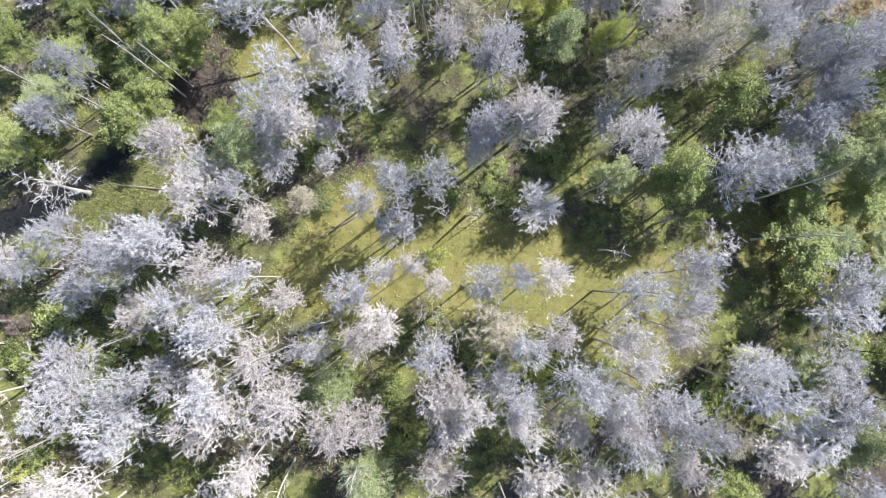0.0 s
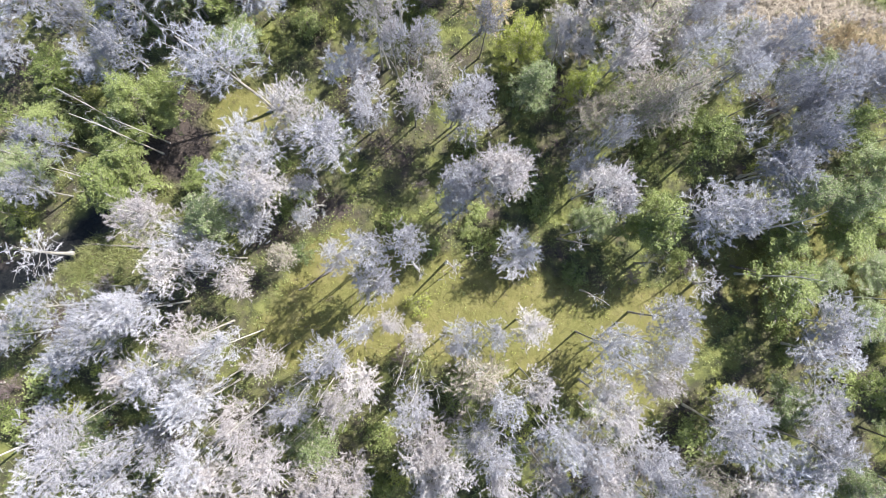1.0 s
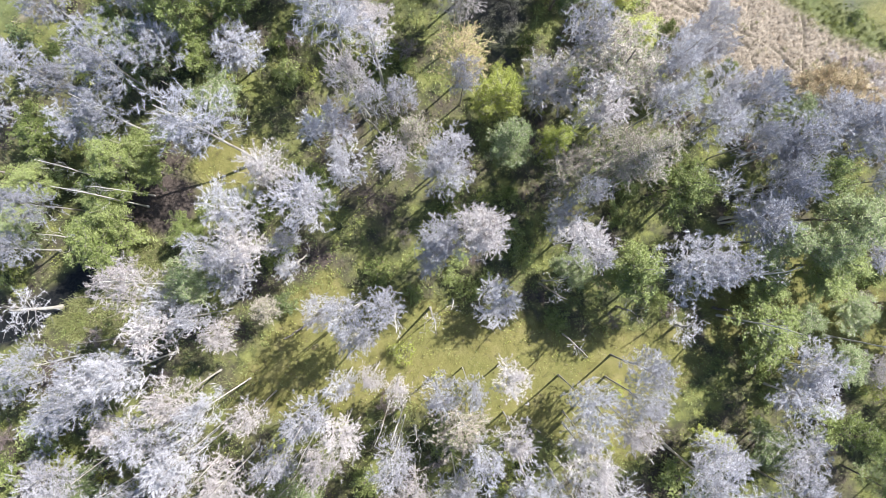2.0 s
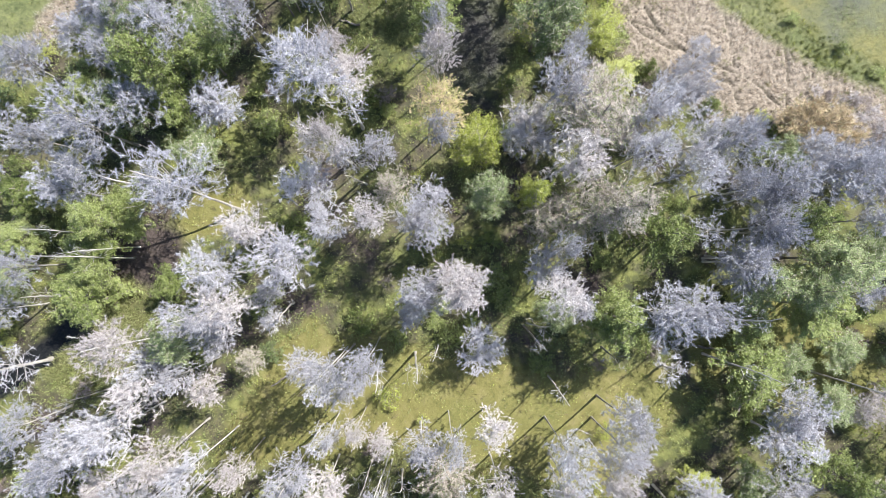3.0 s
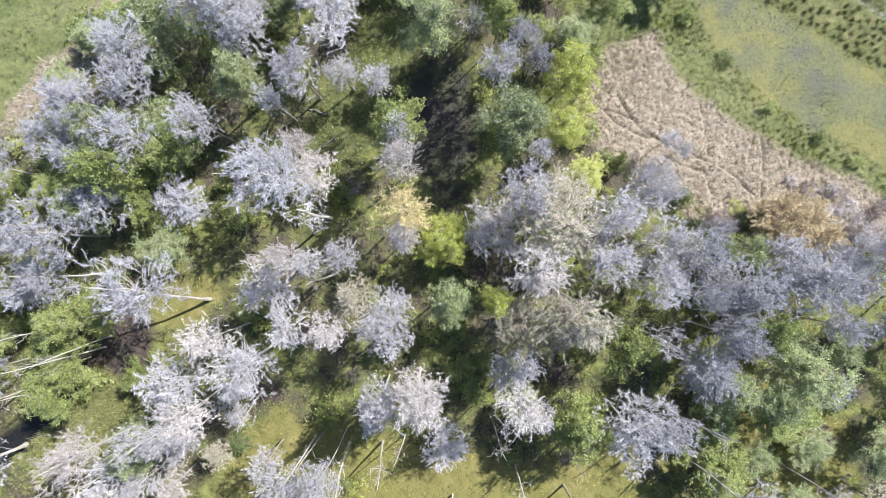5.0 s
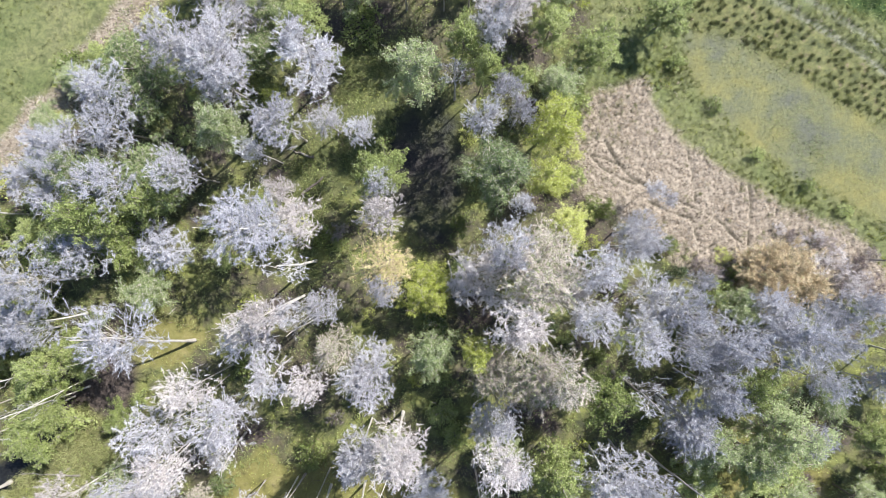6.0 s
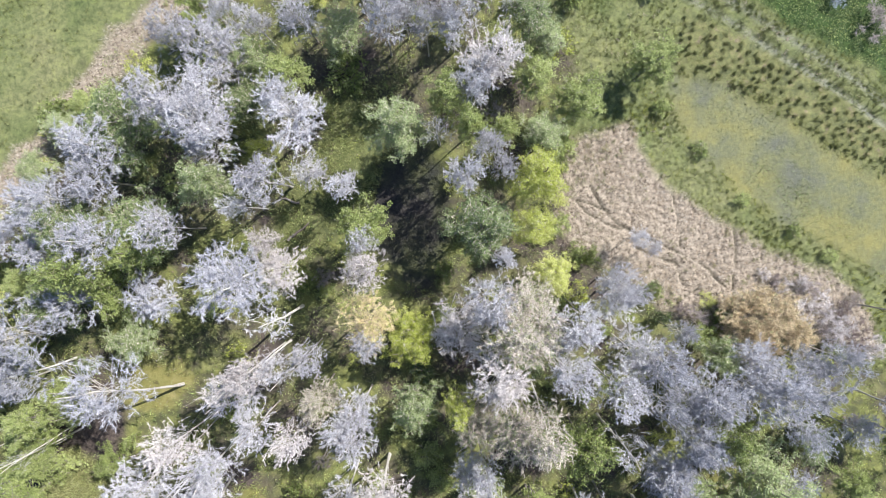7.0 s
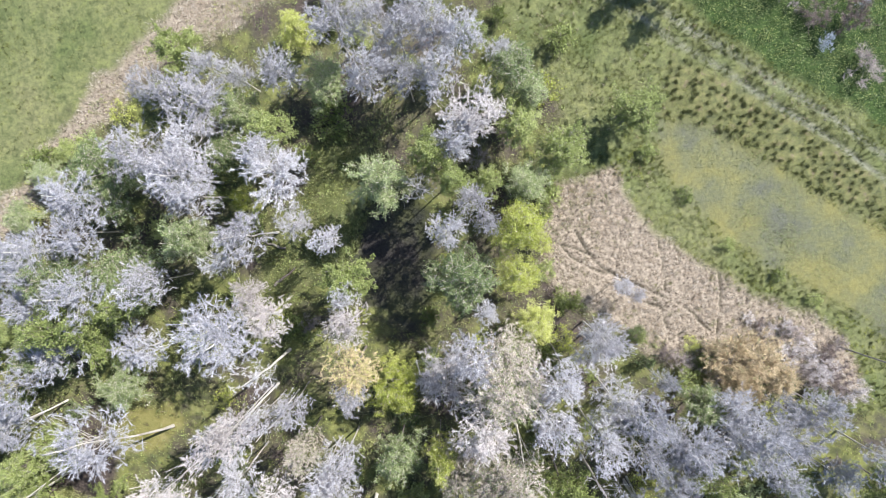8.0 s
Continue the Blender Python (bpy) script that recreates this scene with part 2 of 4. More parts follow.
zones = {
    "duckweed": np.maximum.reduce([weight(away(flat, POND_NORTH) + wobble * 1.3, 0.7), weight(away(flat, POND_WEST) + wobble, 0.6), weight(away(flat, POND_EAST) + wobble * 2.4 + 1.0, 0.9)]),
    "meadow": np.maximum(weight(away(flat, WEST_MEADOW) + wobble * 0.7, 0.8), weight(away(flat, OPEN_EAST) + wobble * 0.6, 0.8)),
    "straw": np.maximum(weight(away(flat, TAN_FIELD) + wobble * 0.6, 0.6), weight(away(flat, WEST_STRAW) + wobble * 1.2 + 0.5, 0.6)),
    "wet": weight(away(flat, WET_MEADOW) + wobble * 0.7, 1.0),
    "sedge": weight(away(flat, SEDGE_BAND) + wobble * 0.6, 0.8),
    "rut": weight(np.abs(along(flat, TRACK) - 0.85) - 0.26 + wobble * 0.2, 0.3),
    "path": np.maximum.reduce([weight(along(flat, line) - 0.09 + np.abs(rough3) * 0.16, 0.11) for line in PATHS]),
    "thicket": weight(away(flat, THICKET) + wobble * 0.6, 0.6),
    "clearing": weight(away(flat, CLEARING) + wobble * 0.9, 1.0),
    # Dark channel bed; the grove part paints deep tree shade into the wet floor.
    "ditch_and_shade": np.maximum(weight(away(flat, DITCH) + wobble * 0.5, 0.4), weight(away(flat, GROVE_SHADE) + wobble * 0.9, 0.9) * 0.75),
    # Real bare litter, plus northern tree shade painted in with the same brown.
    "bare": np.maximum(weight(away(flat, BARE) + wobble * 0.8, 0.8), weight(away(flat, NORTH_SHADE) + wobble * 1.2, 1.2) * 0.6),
    "bank": weight(away(flat, BANK) + wobble * 0.6, 0.6),
}
height = rough3 * 0.05 + rough8 * 0.08
height = height * (1 - zones["duckweed"]) * (1 - zones["ditch_and_shade"]) - 0.3 * zones["ditch_and_shade"] - 0.10 * zones["duckweed"] - 0.07 * zones["rut"] - 0.28 * zones["path"] + 0.12 * zones["straw"] * np.clip(rough3, 0, 1)
bumpy = np.flatnonzero((zones["straw"] > 0.05) | ((zones["meadow"] > 0.5) & (flat[:, 0] > 16) & (flat[:, 0] < 53) & (flat[:, 1] > 12) & (flat[:, 1] < 46)))
lumps = np.array([noise.fractal(Vector((x * 2.8, y * 2.8, 3.0)), 0.6, 2.1, 3) for x, y in flat[bumpy]])
clods = 1 - 2 * np.abs(np.array([noise.noise(Vector((x * 1.9, y * 1.3 + x * 0.7, 9.0))) for x, y in flat[bumpy]]))
height[bumpy] += (0.13 * lumps + 0.05 * clods) * np.where(zones["straw"][bumpy] > 0.05, zones["straw"][bumpy], 0.45 * (1 - zones["wet"][bumpy])) * (1 - zones["path"][bumpy])
near = (np.abs(flat[:, 0]) < 64) & (flat[:, 1] > -46) & (flat[:, 1] < 82)
height = np.where(near, height, 0)
nx, ny = len(gx), len(gy)
index = np.arange(nx * ny).reshape(nx, ny)
quads = np.stack([index[:-1, :-1], index[1:, :-1], index[1:, 1:], index[:-1, 1:]], -1).reshape(-1, 4)
ground_mesh = mesh_of("ground", np.column_stack([flat, height]), quads)
ground_mesh.polygons.foreach_set("use_smooth", np.ones(len(quads), bool))
for key, value in zones.items():
    ground_mesh.attributes.new(key, "FLOAT", "POINT").data.foreach_set("value", value.astype(np.float32))


def ground_material():
    mat, tree, shader = blank("swamp_ground", 0.9, 0.2)

    def zone(key):
        n = tree.nodes.new("ShaderNodeAttribute")
        n.attribute_name = key
        return n.outputs["Fac"]

    big, mid, fine, tiny = noise_of(tree, 0.16, 5), noise_of(tree, 0.7, 5), noise_of(tree, 4.0, 5, 0.7), noise_of(tree, 16.0, 3, 0.7)
    moss = ramp(tree, mid, ((0.25, (0.04, 0.042, 0.03)), (0.43, (0.10, 0.108, 0.045)), (0.56, (0.20, 0.21, 0.07)), (0.78, (0.30, 0.30, 0.11))))
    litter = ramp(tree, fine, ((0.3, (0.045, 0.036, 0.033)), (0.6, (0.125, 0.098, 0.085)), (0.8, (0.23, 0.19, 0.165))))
    colour = mixed(tree, ramp(tree, big, ((0.44, (0, 0, 0)), (0.62, (1, 1, 1)))), moss, litter)
    weed = ramp(tree, mid, ((0.25, (0.115, 0.115, 0.035)), (0.5, (0.225, 0.205, 0.072)), (0.75, (0.31, 0.265, 0.12))))
    weed = mixed(tree, ramp(tree, big, ((0.45, (0, 0, 0)), (0.6, (1, 1, 1)))), weed, ramp(tree, fine, ((0.3, (0.14, 0.145, 0.042)), (0.7, (0.26, 0.24, 0.088)))))
    weed = mixed(tree, ramp(tree, noise_of(tree, 1.3, 6, 0.7), ((0.56, (0, 0, 0)), (0.68, (0.8, 0.8, 0.8)))), weed, ramp(tree, fine, ((0.3, (0.05, 0.042, 0.022)), (0.7, (0.13, 0.115, 0.05)))))
    colour = mixed(tree, zone("duckweed"), colour, weed)
    lawn = ramp(tree, mid, ((0.25, (0.07, 0.085, 0.035)), (0.5, (0.14, 0.155, 0.06)), (0.75, (0.21, 0.22, 0.10))))
    colour = mixed(tree, zone("clearing"), colour, lawn)
    # Brown of the bare ground; in the north it darkens the floor as painted shade.
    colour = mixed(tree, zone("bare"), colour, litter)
    reeds = ramp(tree, fine, ((0.3, (0.07, 0.075, 0.03)), (0.55, (0.17, 0.17, 0.07)), (0.8, (0.27, 0.25, 0.13))))
    colour = mixed(tree, zone("bank"), colour, reeds)
    field = ramp(tree, big, ((0.3, (0.125, 0.155, 0.06)), (0.5, (0.20, 0.215, 0.095)), (0.7, (0.225, 0.225, 0.11))))
    field = mixed(tree, 0.8, field, ramp(tree, noise_of(tree, 1.1, 6, 0.7), ((0.35, (0.5, 0.55, 0.5)), (0.5, (0.95, 0.95, 0.95)), (0.65, (1.15, 1.15, 1.0)))), "MULTIPLY")
    tufty = ramp(tree, noise_of(tree, 2.6, 7, 0.75), ((0.38, (0.42, 0.45, 0.42)), (0.5, (0.95, 0.95, 0.95)), (0.62, (1.3, 1.25, 1.15))))
    field = mixed(tree, 0.6, field, tufty, "MULTIPLY")
    colour = mixed(tree, zone("meadow"), colour, field)
    soaked = ramp(tree, noise_of(tree, 0.2, 7, 0.62), ((0.34, (0.15, 0.155, 0.115)), (0.45, (0.18, 0.185, 0.10)), (0.54, (0.215, 0.21, 0.095)), (0.63, (0.255, 0.235, 0.09))))
    soaked = mixed(tree, 0.5, soaked, ramp(tree, noise_of(tree, 3.0, 6, 0.75), ((0.36, (0.45, 0.45, 0.5)), (0.55, (1.0, 1.0, 1.0)), (0.7, (1.2, 1.2, 1.1)))), "MULTIPLY")
    colour = mixed(tree, zone("wet"), colour, soaked)
    sedge = ramp(tree, noise_of(tree, 0.9, 6, 0.7), ((0.33, (0.09, 0.095, 0.05)), (0.46, (0.165, 0.175, 0.075)), (0.56, (0.215, 0.21, 0.09)), (0.66, (0.24, 0.19, 0.135))))
    sedge = mixed(tree, 0.6, sedge, tufty, "MULTIPLY")
    colour = mixed(tree, zone("sedge"), colour, sedge)
    dry = ramp(tree, fine, ((0.36, (0.075, 0.058, 0.045)), (0.47, (0.29, 0.235, 0.18)), (0.72, (0.50, 0.43, 0.345))))
    colour = mixed(tree, zone("straw"), colour, dry)
    colour = mixed(tree, zone("path"), colour, ramp(tree, fine, ((0.3, (0.03, 0.028, 0.02)), (0.7, (0.10, 0.09, 0.06)))))
    rut = ramp(tree, fine, ((0.3, (0.10, 0.105, 0.07)), (0.5, (0.26, 0.26, 0.19)), (0.75, (0.42, 0.40, 0.33))))
    colour = mixed(tree, zone("rut"), colour, rut)
    wild = ramp(tree, fine, ((0.3, (0.02, 0.045, 0.012)), (0.7, (0.085, 0.135, 0.035))))
    colour = mixed(tree, zone("thicket"), colour, wild)
    # Channel mud; across the grove this near-black also stands for tree shade.
    silt_and_shade = ramp(tree, fine, ((0.3, (0.010, 0.011, 0.013)), (0.7, (0.03, 0.03, 0.028))))
    colour = mixed(tree, zone("ditch_and_shade"), colour, silt_and_shade)
    colour = mixed(tree, 0.55, colour, ramp(tree, tiny, ((0.3, (0.35, 0.35, 0.35)), (0.65, (1, 1, 1)))), "MULTIPLY")
    tree.links.new(colour, shader.inputs["Base Color"])
    wetness = tree.nodes.new("ShaderNodeMath")
    wetness.operation = "MULTIPLY_ADD"
    tree.links.new(zone("ditch_and_shade"), wetness.inputs[0])
    wetness.inputs[1].default_value, wetness.inputs[2].default_value = -0.65, 0.9
    tree.links.new(wetness.outputs[0], shader.inputs["Roughness"])
    bump = node(tree, "ShaderNodeBump", Strength=0.7, Distance=0.08)
    tree.links.new(fine, bump.inputs["Height"])
    tree.links.new(bump.outputs[0], shader.inputs["Normal"])
    return mat


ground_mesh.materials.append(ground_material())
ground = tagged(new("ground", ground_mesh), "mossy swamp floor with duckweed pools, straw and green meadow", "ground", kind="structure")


# ---- growing things ----
def rings(line, radii, sides):
    """A tapered tube along a line; its last ring closes to a point."""
    line = np.asarray(line, float)
    ahead = np.gradient(line, axis=0)
    ahead /= np.linalg.norm(ahead, axis=1, keepdims=True) + 1e-9
    side = np.cross(ahead, np.where(np.abs(ahead[:, 2:]) > 0.9, (1.0, 0, 0), (0, 0, 1.0)))
    side /= np.linalg.norm(side, axis=1, keepdims=True) + 1e-9
    other = np.cross(ahead, side)
    turn = np.arange(sides) * 2 * np.pi / sides
    v = line[:, None] + np.asarray(radii)[:, None, None] * (np.cos(turn)[None, :, None] * side[:, None] + np.sin(turn)[None, :, None] * other[:, None])
    faces = []
    for i in range(len(line) - 1):
        for k in range(sides):
            a, b = i * sides + k, i * sides + (k + 1) % sides
            faces.append((a, b, b + sides, a + sides))
    return v.reshape(-1, 3), faces


class Heap:
    """Vertices and faces of one mesh."""

    def __init__(self):
        self.v, self.f, self.n = [], [], 0

    def add(self, v, f):
        v = np.asarray(v, float).reshape(-1, 3)
        self.f.extend([tuple(i + self.n for i in face) for face in f])
        self.v.append(v)
        self.n += len(v)

    def spikes(self, at, way, wide, rng):
        """Many thin slivers, twigs or blades, from at along way."""
        n = len(at)
        if not n:
            return
        a = np.cross(way, rng.normal(size=(n, 3)))
        a *= np.broadcast_to(wide, (n,))[:, None] / (np.linalg.norm(a, axis=1, keepdims=True) + 1e-9)
        v = np.stack([at + a, at - a, at + way], 1).reshape(-1, 3)
        base = np.arange(n)[:, None] * 3 + self.n
        self.f.extend(map(tuple, (base + [0, 1, 2]).tolist()))
        self.v.append(v)
        self.n += len(v)

    def leaves(self, at, size, rng, lift=0.6):
        """Many small folded leaves."""
        n = len(at)
        d = rng.normal(size=(n, 3))
        d[:, 2] = d[:, 2] * 0.5
        d /= np.linalg.norm(d, axis=1, keepdims=True)
        up = rng.normal(size=(n, 3)) * 0.8 + (0, 0, lift)
        s = np.cross(d, up)
        s /= np.linalg.norm(s, axis=1, keepdims=True) + 1e-9
        L = (size * rng.uniform(0.6, 1.4, n))[:, None]
        v = np.stack([at, at + d * L * 0.5 + s * L * 0.24, at + d * L, at + d * L * 0.5 - s * L * 0.24], 1).reshape(-1, 3)
        base = np.arange(n)[:, None] * 4 + self.n
        self.f.extend(map(tuple, (base + [0, 1, 2, 3]).tolist()))
        self.v.append(v)
        self.n += len(v)

    def mesh(self, name, material):
        me = mesh_of(name, np.concatenate(self.v), self.f)
        me.materials.append(material)
        return me


def part(name, heap, material, parent, label=""):
    ob = new(name, heap.mesh(name, material))
    ob.parent = parent
    return tagged(ob, label)


def branch(rng, start, azimuth, rise, length, bend, pieces):
    pts, p = [np.array(start, float)], np.array(start, float)
    for i in range(pieces):
        rise += bend + rng.normal(0, 0.12)
        azimuth += rng.normal(0, 0.25)
        p = p + length / pieces * np.array([math.cos(azimuth) * math.cos(rise), math.sin(azimuth) * math.cos(rise), math.sin(rise)])
        pts.append(p)
    return np.array(pts)


def grow(name, seed, bark, twig, leaf=None, tall=12.0, spread=2.0, limbs=38, boughs=9, twigs=48, low=0.5, thick=0.085, crook=0.10, reach=(0.18, 0.44),
         twig_long=0.185, twig_wide=0.0096, leaf_size=0.17, leaf_each=1.0, lean=0.0, wild=0.8, ragged=0.14):
    """A tree or shrub: limbs reach into a rounded, uneven crown and split into boughs and bent twigs."""
    rng = np.random.default_rng(seed)
    thing = new(name)
    trunk, crown, foliage = Heap(), Heap(), Heap()
    n = 9
    k = np.linspace(0, 1, n)
    sway = np.cumsum(rng.normal(0, 0.10, (n, 2)), 0) * k[:, None] * min(1, tall / 8)
    line = np.column_stack([sway[:, 0] + lean * k ** 1.3, sway[:, 1], k * tall * 0.95])
    radii = thick * (1 - 0.72 * k) * (1 + 0.45 * np.exp(-k * 25))
    trunk.add(*rings(line, radii, 7))
    mid = low + 0.46 * (1 - low)
    centre = np.array([np.interp(mid, k, line[:, c]) for c in range(3)])
    semi = np.array([spread * 1.13, spread * 1.13, tall * (1 - low) * 0.54])
    lopsided = rng.uniform(0, 6.28)
    for i in range(limbs):
        g = (i + rng.uniform(0, 1)) / limbs
        way = i * 2.4 + rng.normal(0, 0.5)
        lift = -0.5 + 1.75 * g ** 0.8 + rng.normal(0, 0.12)
        out = rng.uniform(0.6, 1.0) * (1 + 0.2 * math.cos(way - lopsided) + rng.normal(0, ragged))
        goal = centre + semi * out * np.array([math.cos(way) * math.cos(lift), math.sin(way) * math.cos(lift), math.sin(lift)])
        f = min(0.93, max(low * 0.8, goal[2] / tall - rng.uniform(0.08, 0.2)))
        start = np.array([np.interp(f, k, line[:, c]) for c in range(3)])
        size = np.linalg.norm(goal - start)
        knee = start + (goal - start) * 0.5 + (0, 0, -0.10 * size) + rng.normal(0, crook, 3) * size
        s = np.linspace(0, 1, 6)[:, None]
        pts = start * (1 - s) ** 2 + knee * 2 * s * (1 - s) + goal * s ** 2
        pts[1:] += rng.normal(0, crook * 0.35, (5, 3)) * size
        r0 = max(0.014, thick * 0.28 * (1 - 0.5 * g))
        trunk.add(*rings(pts, np.linspace(r0, 0.008, 6), 3))
        for j in range(boughs):
            at = np.array([np.interp(rng.uniform(0.35, 1.0), np.linspace(0, 1, 6), pts[:, c]) for c in range(3)])
            d = rng.normal(0, 1, 3) + (goal - start) / size * 0.7 + (0, 0, 0.35)
            d = d / np.linalg.norm(d)
            tip = at + d * spread * rng.uniform(*reach)
            over = np.linalg.norm((tip - centre) / semi) / (1.06 + rng.normal(0, ragged))
            if over > 1:
                tip = centre + (tip - centre) / over
            sub = np.array([at, tip])
            crown.add(*rings(sub, (0.012, 0.004), 3))
            m = rng.poisson(twigs)
            if not m:
                continue
            q = 0.12 + 0.88 * rng.random(m) ** 0.55
            root = np.stack([np.interp(q, (0, 1), sub[:, c]) for c in range(3)], 1)
            way3 = d * 0.75 + rng.normal(0, wild, (m, 3)) + (0, 0, 0.3)
            way3 = way3 / np.linalg.norm(way3, axis=1, keepdims=True) * (twig_long * rng.uniform(0.45, 1.3, m))[:, None]
            wide = twig_wide * rng.uniform(0.7, 1.3, m)
            crown.spikes(root, way3, wide, rng)
            half = rng.random(m) < 0.25
            turned = way3[half] * 0.4 + rng.normal(0, twig_long * 0.32, (half.sum(), 3))
            crown.spikes(root[half] + way3[half] * 0.6, turned, wide[half] * 0.9, rng)
            if leaf is not None:
                c = int(m * leaf_each)
                pick = rng.integers(0, m, c)
                foliage.leaves(root[pick] + way3[pick] * rng.uniform(0.2, 1.2, (c, 1)) + rng.normal(0, 0.09, (c, 3)), leaf_size, rng)
    part("trunk", trunk, bark, thing)
    part("crown", crown, twig, thing)
    if leaf is not None:
        part("foliage", foliage, leaf, thing)
    return thing


KINDS = {
    "grey": dict(name="bare_tree", n=6, twig=GREY_TWIG, bark=PALE_BARK, label="pale grey leafless swamp tree covered in lichen", group="bare trees of the swamp wood"),
    "ash": dict(name="bare_tree", n=4, twig=ASH_TWIG, bark=PALE_BARK, label="ash-grey leafless swamp tree with thin bluish twigs", group="bare trees of the swamp wood"),
    "pink": dict(name="bare_tree", n=4, twig=PINK_TWIG, bark=PALE_BARK, limbs=42, twigs=50, twig_long=0.17, twig_wide=0.0092, label="pinkish grey leafless tree with dense fine twigs", group="bare trees of the swamp wood"),
    "tan": dict(name="budding_tree", n=2, twig=TAN_TWIG, bark=DARK_BARK, leaf=OLIVE_LEAF, leaf_each=0.12, leaf_size=0.10, limbs=52, boughs=9, twigs=52, twig_long=0.17, twig_wide=0.0078, low=0.4, ragged=0.1, label="tan budding tree with a broad twiggy crown", group="budding trees"),
    "gnarled": dict(name="dead_tree", n=3, twig=GREY_TWIG, bark=PALE_BARK, limbs=12, boughs=7, twigs=10, thick=0.14, crook=0.22, twig_long=0.26, twig_wide=0.015, label="bleached dead tree with crooked bare limbs", group="dead trees"),
    "leaning": dict(name="dead_tree", n=1, twig=ASH_TWIG, bark=PALE_BARK, limbs=36, boughs=8, twigs=30, lean=3.2, thick=0.075, label="pale leaning dead tree with bare branches", group="dead trees"),
    "green": dict(name="leafy_tree", n=3, twig=BROWN_TWIG, bark=DARK_BARK, leaf=GREEN_LEAF, limbs=32, boughs=8, twigs=6, leaf_each=6.5, leaf_size=0.145, low=0.35, label="fresh green leafy tree in the wood", group="leafy trees"),
    "olive": dict(name="leafy_tree", n=3, twig=TAN_TWIG, bark=DARK_BARK, leaf=OLIVE_LEAF, limbs=36, boughs=8, twigs=14, leaf_each=3.0, leaf_size=0.125, low=0.35, label="grey-green tree with young leaves", group="leafy trees"),
    "yellow": dict(name="leafy_tree", n=2, twig=TAN_TWIG, bark=DARK_BARK, leaf=YELLOW_LEAF, limbs=44, boughs=7, twigs=6, leaf_each=8.0, leaf_size=0.115, low=0.2, ragged=0.07, label="bright yellow-green tree in new leaf", group="leafy trees"),
    "orange": dict(name="budding_tree", n=2, twig=ORANGE_TWIG, bark=DARK_BARK, leaf=YELLOW_LEAF, leaf_each=0.16, leaf_size=0.09, limbs=44, twigs=46, twig_long=0.17, twig_wide=0.0085, label="orange-brown budding tree with fine twigs", group="budding trees"),
    "snag": dict(name="dead_tree", n=4, twig=GREY_TWIG, bark=PALE_BARK, limbs=7, boughs=3, twigs=5, thick=0.10, crook=0.16, low=0.45, spread=1.2, lean=0.9, label="thin bleached standing trunk with broken branches", group="standing dead trunks"),
    "bush": dict(name="shrub", n=3, twig=BROWN_TWIG, bark=DARK_BARK, leaf=GREEN_LEAF, tall=2.0, spread=1.2, limbs=14, boughs=4, twigs=4, leaf_each=5.5, leaf_size=0.17, low=0.1, thick=0.05, twig_long=0.3, label="low green leafy shrub on the swamp floor", group="shrubs of the undergrowth"),
    "dark_bush": dict(name="shrub", n=2, twig=BROWN_TWIG, bark=DARK_BARK, leaf=DARK_LEAF, tall=2.0, spread=1.2, limbs=14, boughs=4, twigs=4, leaf_each=5.5, leaf_size=0.17, low=0.1, thick=0.05, twig_long=0.3, label="dark green shrub in the shade of the wood", group="shrubs of the undergrowth"),
    "yellow_bush": dict(name="shrub", n=1, twig=BROWN_TWIG, bark=DARK_BARK, leaf=YELLOW_LEAF, tall=2.0, spread=1.2, limbs=14, boughs=4, twigs=4, leaf_each=4.0, leaf_size=0.15, low=0.1, thick=0.05, twig_long=0.3, label="yellow-green shrub catching the sun", group="shrubs of the undergrowth"),
    "dry_bush": dict(name="shrub", n=2, twig=PINK_TWIG, bark=DARK_BARK, tall=2.0, spread=1.2, limbs=12, boughs=6, twigs=22, low=0.1, thick=0.04, twig_long=0.32, twig_wide=0.011, label="leafless pinkish shrub of fine dry twigs", group="dry shrubs"),
    "brown_bush": dict(name="shrub", n=2, twig=BROWN_TWIG, bark=DARK_BARK, tall=2.0, spread=1.2, limbs=12, boughs=6, twigs=22, low=0.1, thick=0.04, twig_long=0.32, twig_wide=0.011, label="leafless brown shrub of dry twigs", group="dry shrubs"),
    "pale_bush": dict(name="shrub", n=1, twig=WHITE_TWIG, bark=PALE_BARK, tall=2.0, spread=1.2, limbs=12, boughs=6, twigs=20, low=0.1, thick=0.04, twig_long=0.3, twig_wide=0.014, label="bluish white leafless bush among green thicket", group="dry shrubs"),
    "willow": dict(name="shrub", n=2, twig=WILLOW_TWIG, bark=DARK_BARK, leaf=OLIVE_LEAF, tall=2.0, spread=1.2, limbs=34, boughs=9, twigs=44, leaf_each=0.03, leaf_size=0.08, low=0.1, thick=0.05, twig_long=0.17, twig_wide=0.006, label="broad orange-tan shrub of fine twigs beside the field", group="dry shrubs"),
}
SEEDS = {key: 100 * (i + 1) for i, key in enumerate(KINDS)}
made, planted, count = {}, [], {}


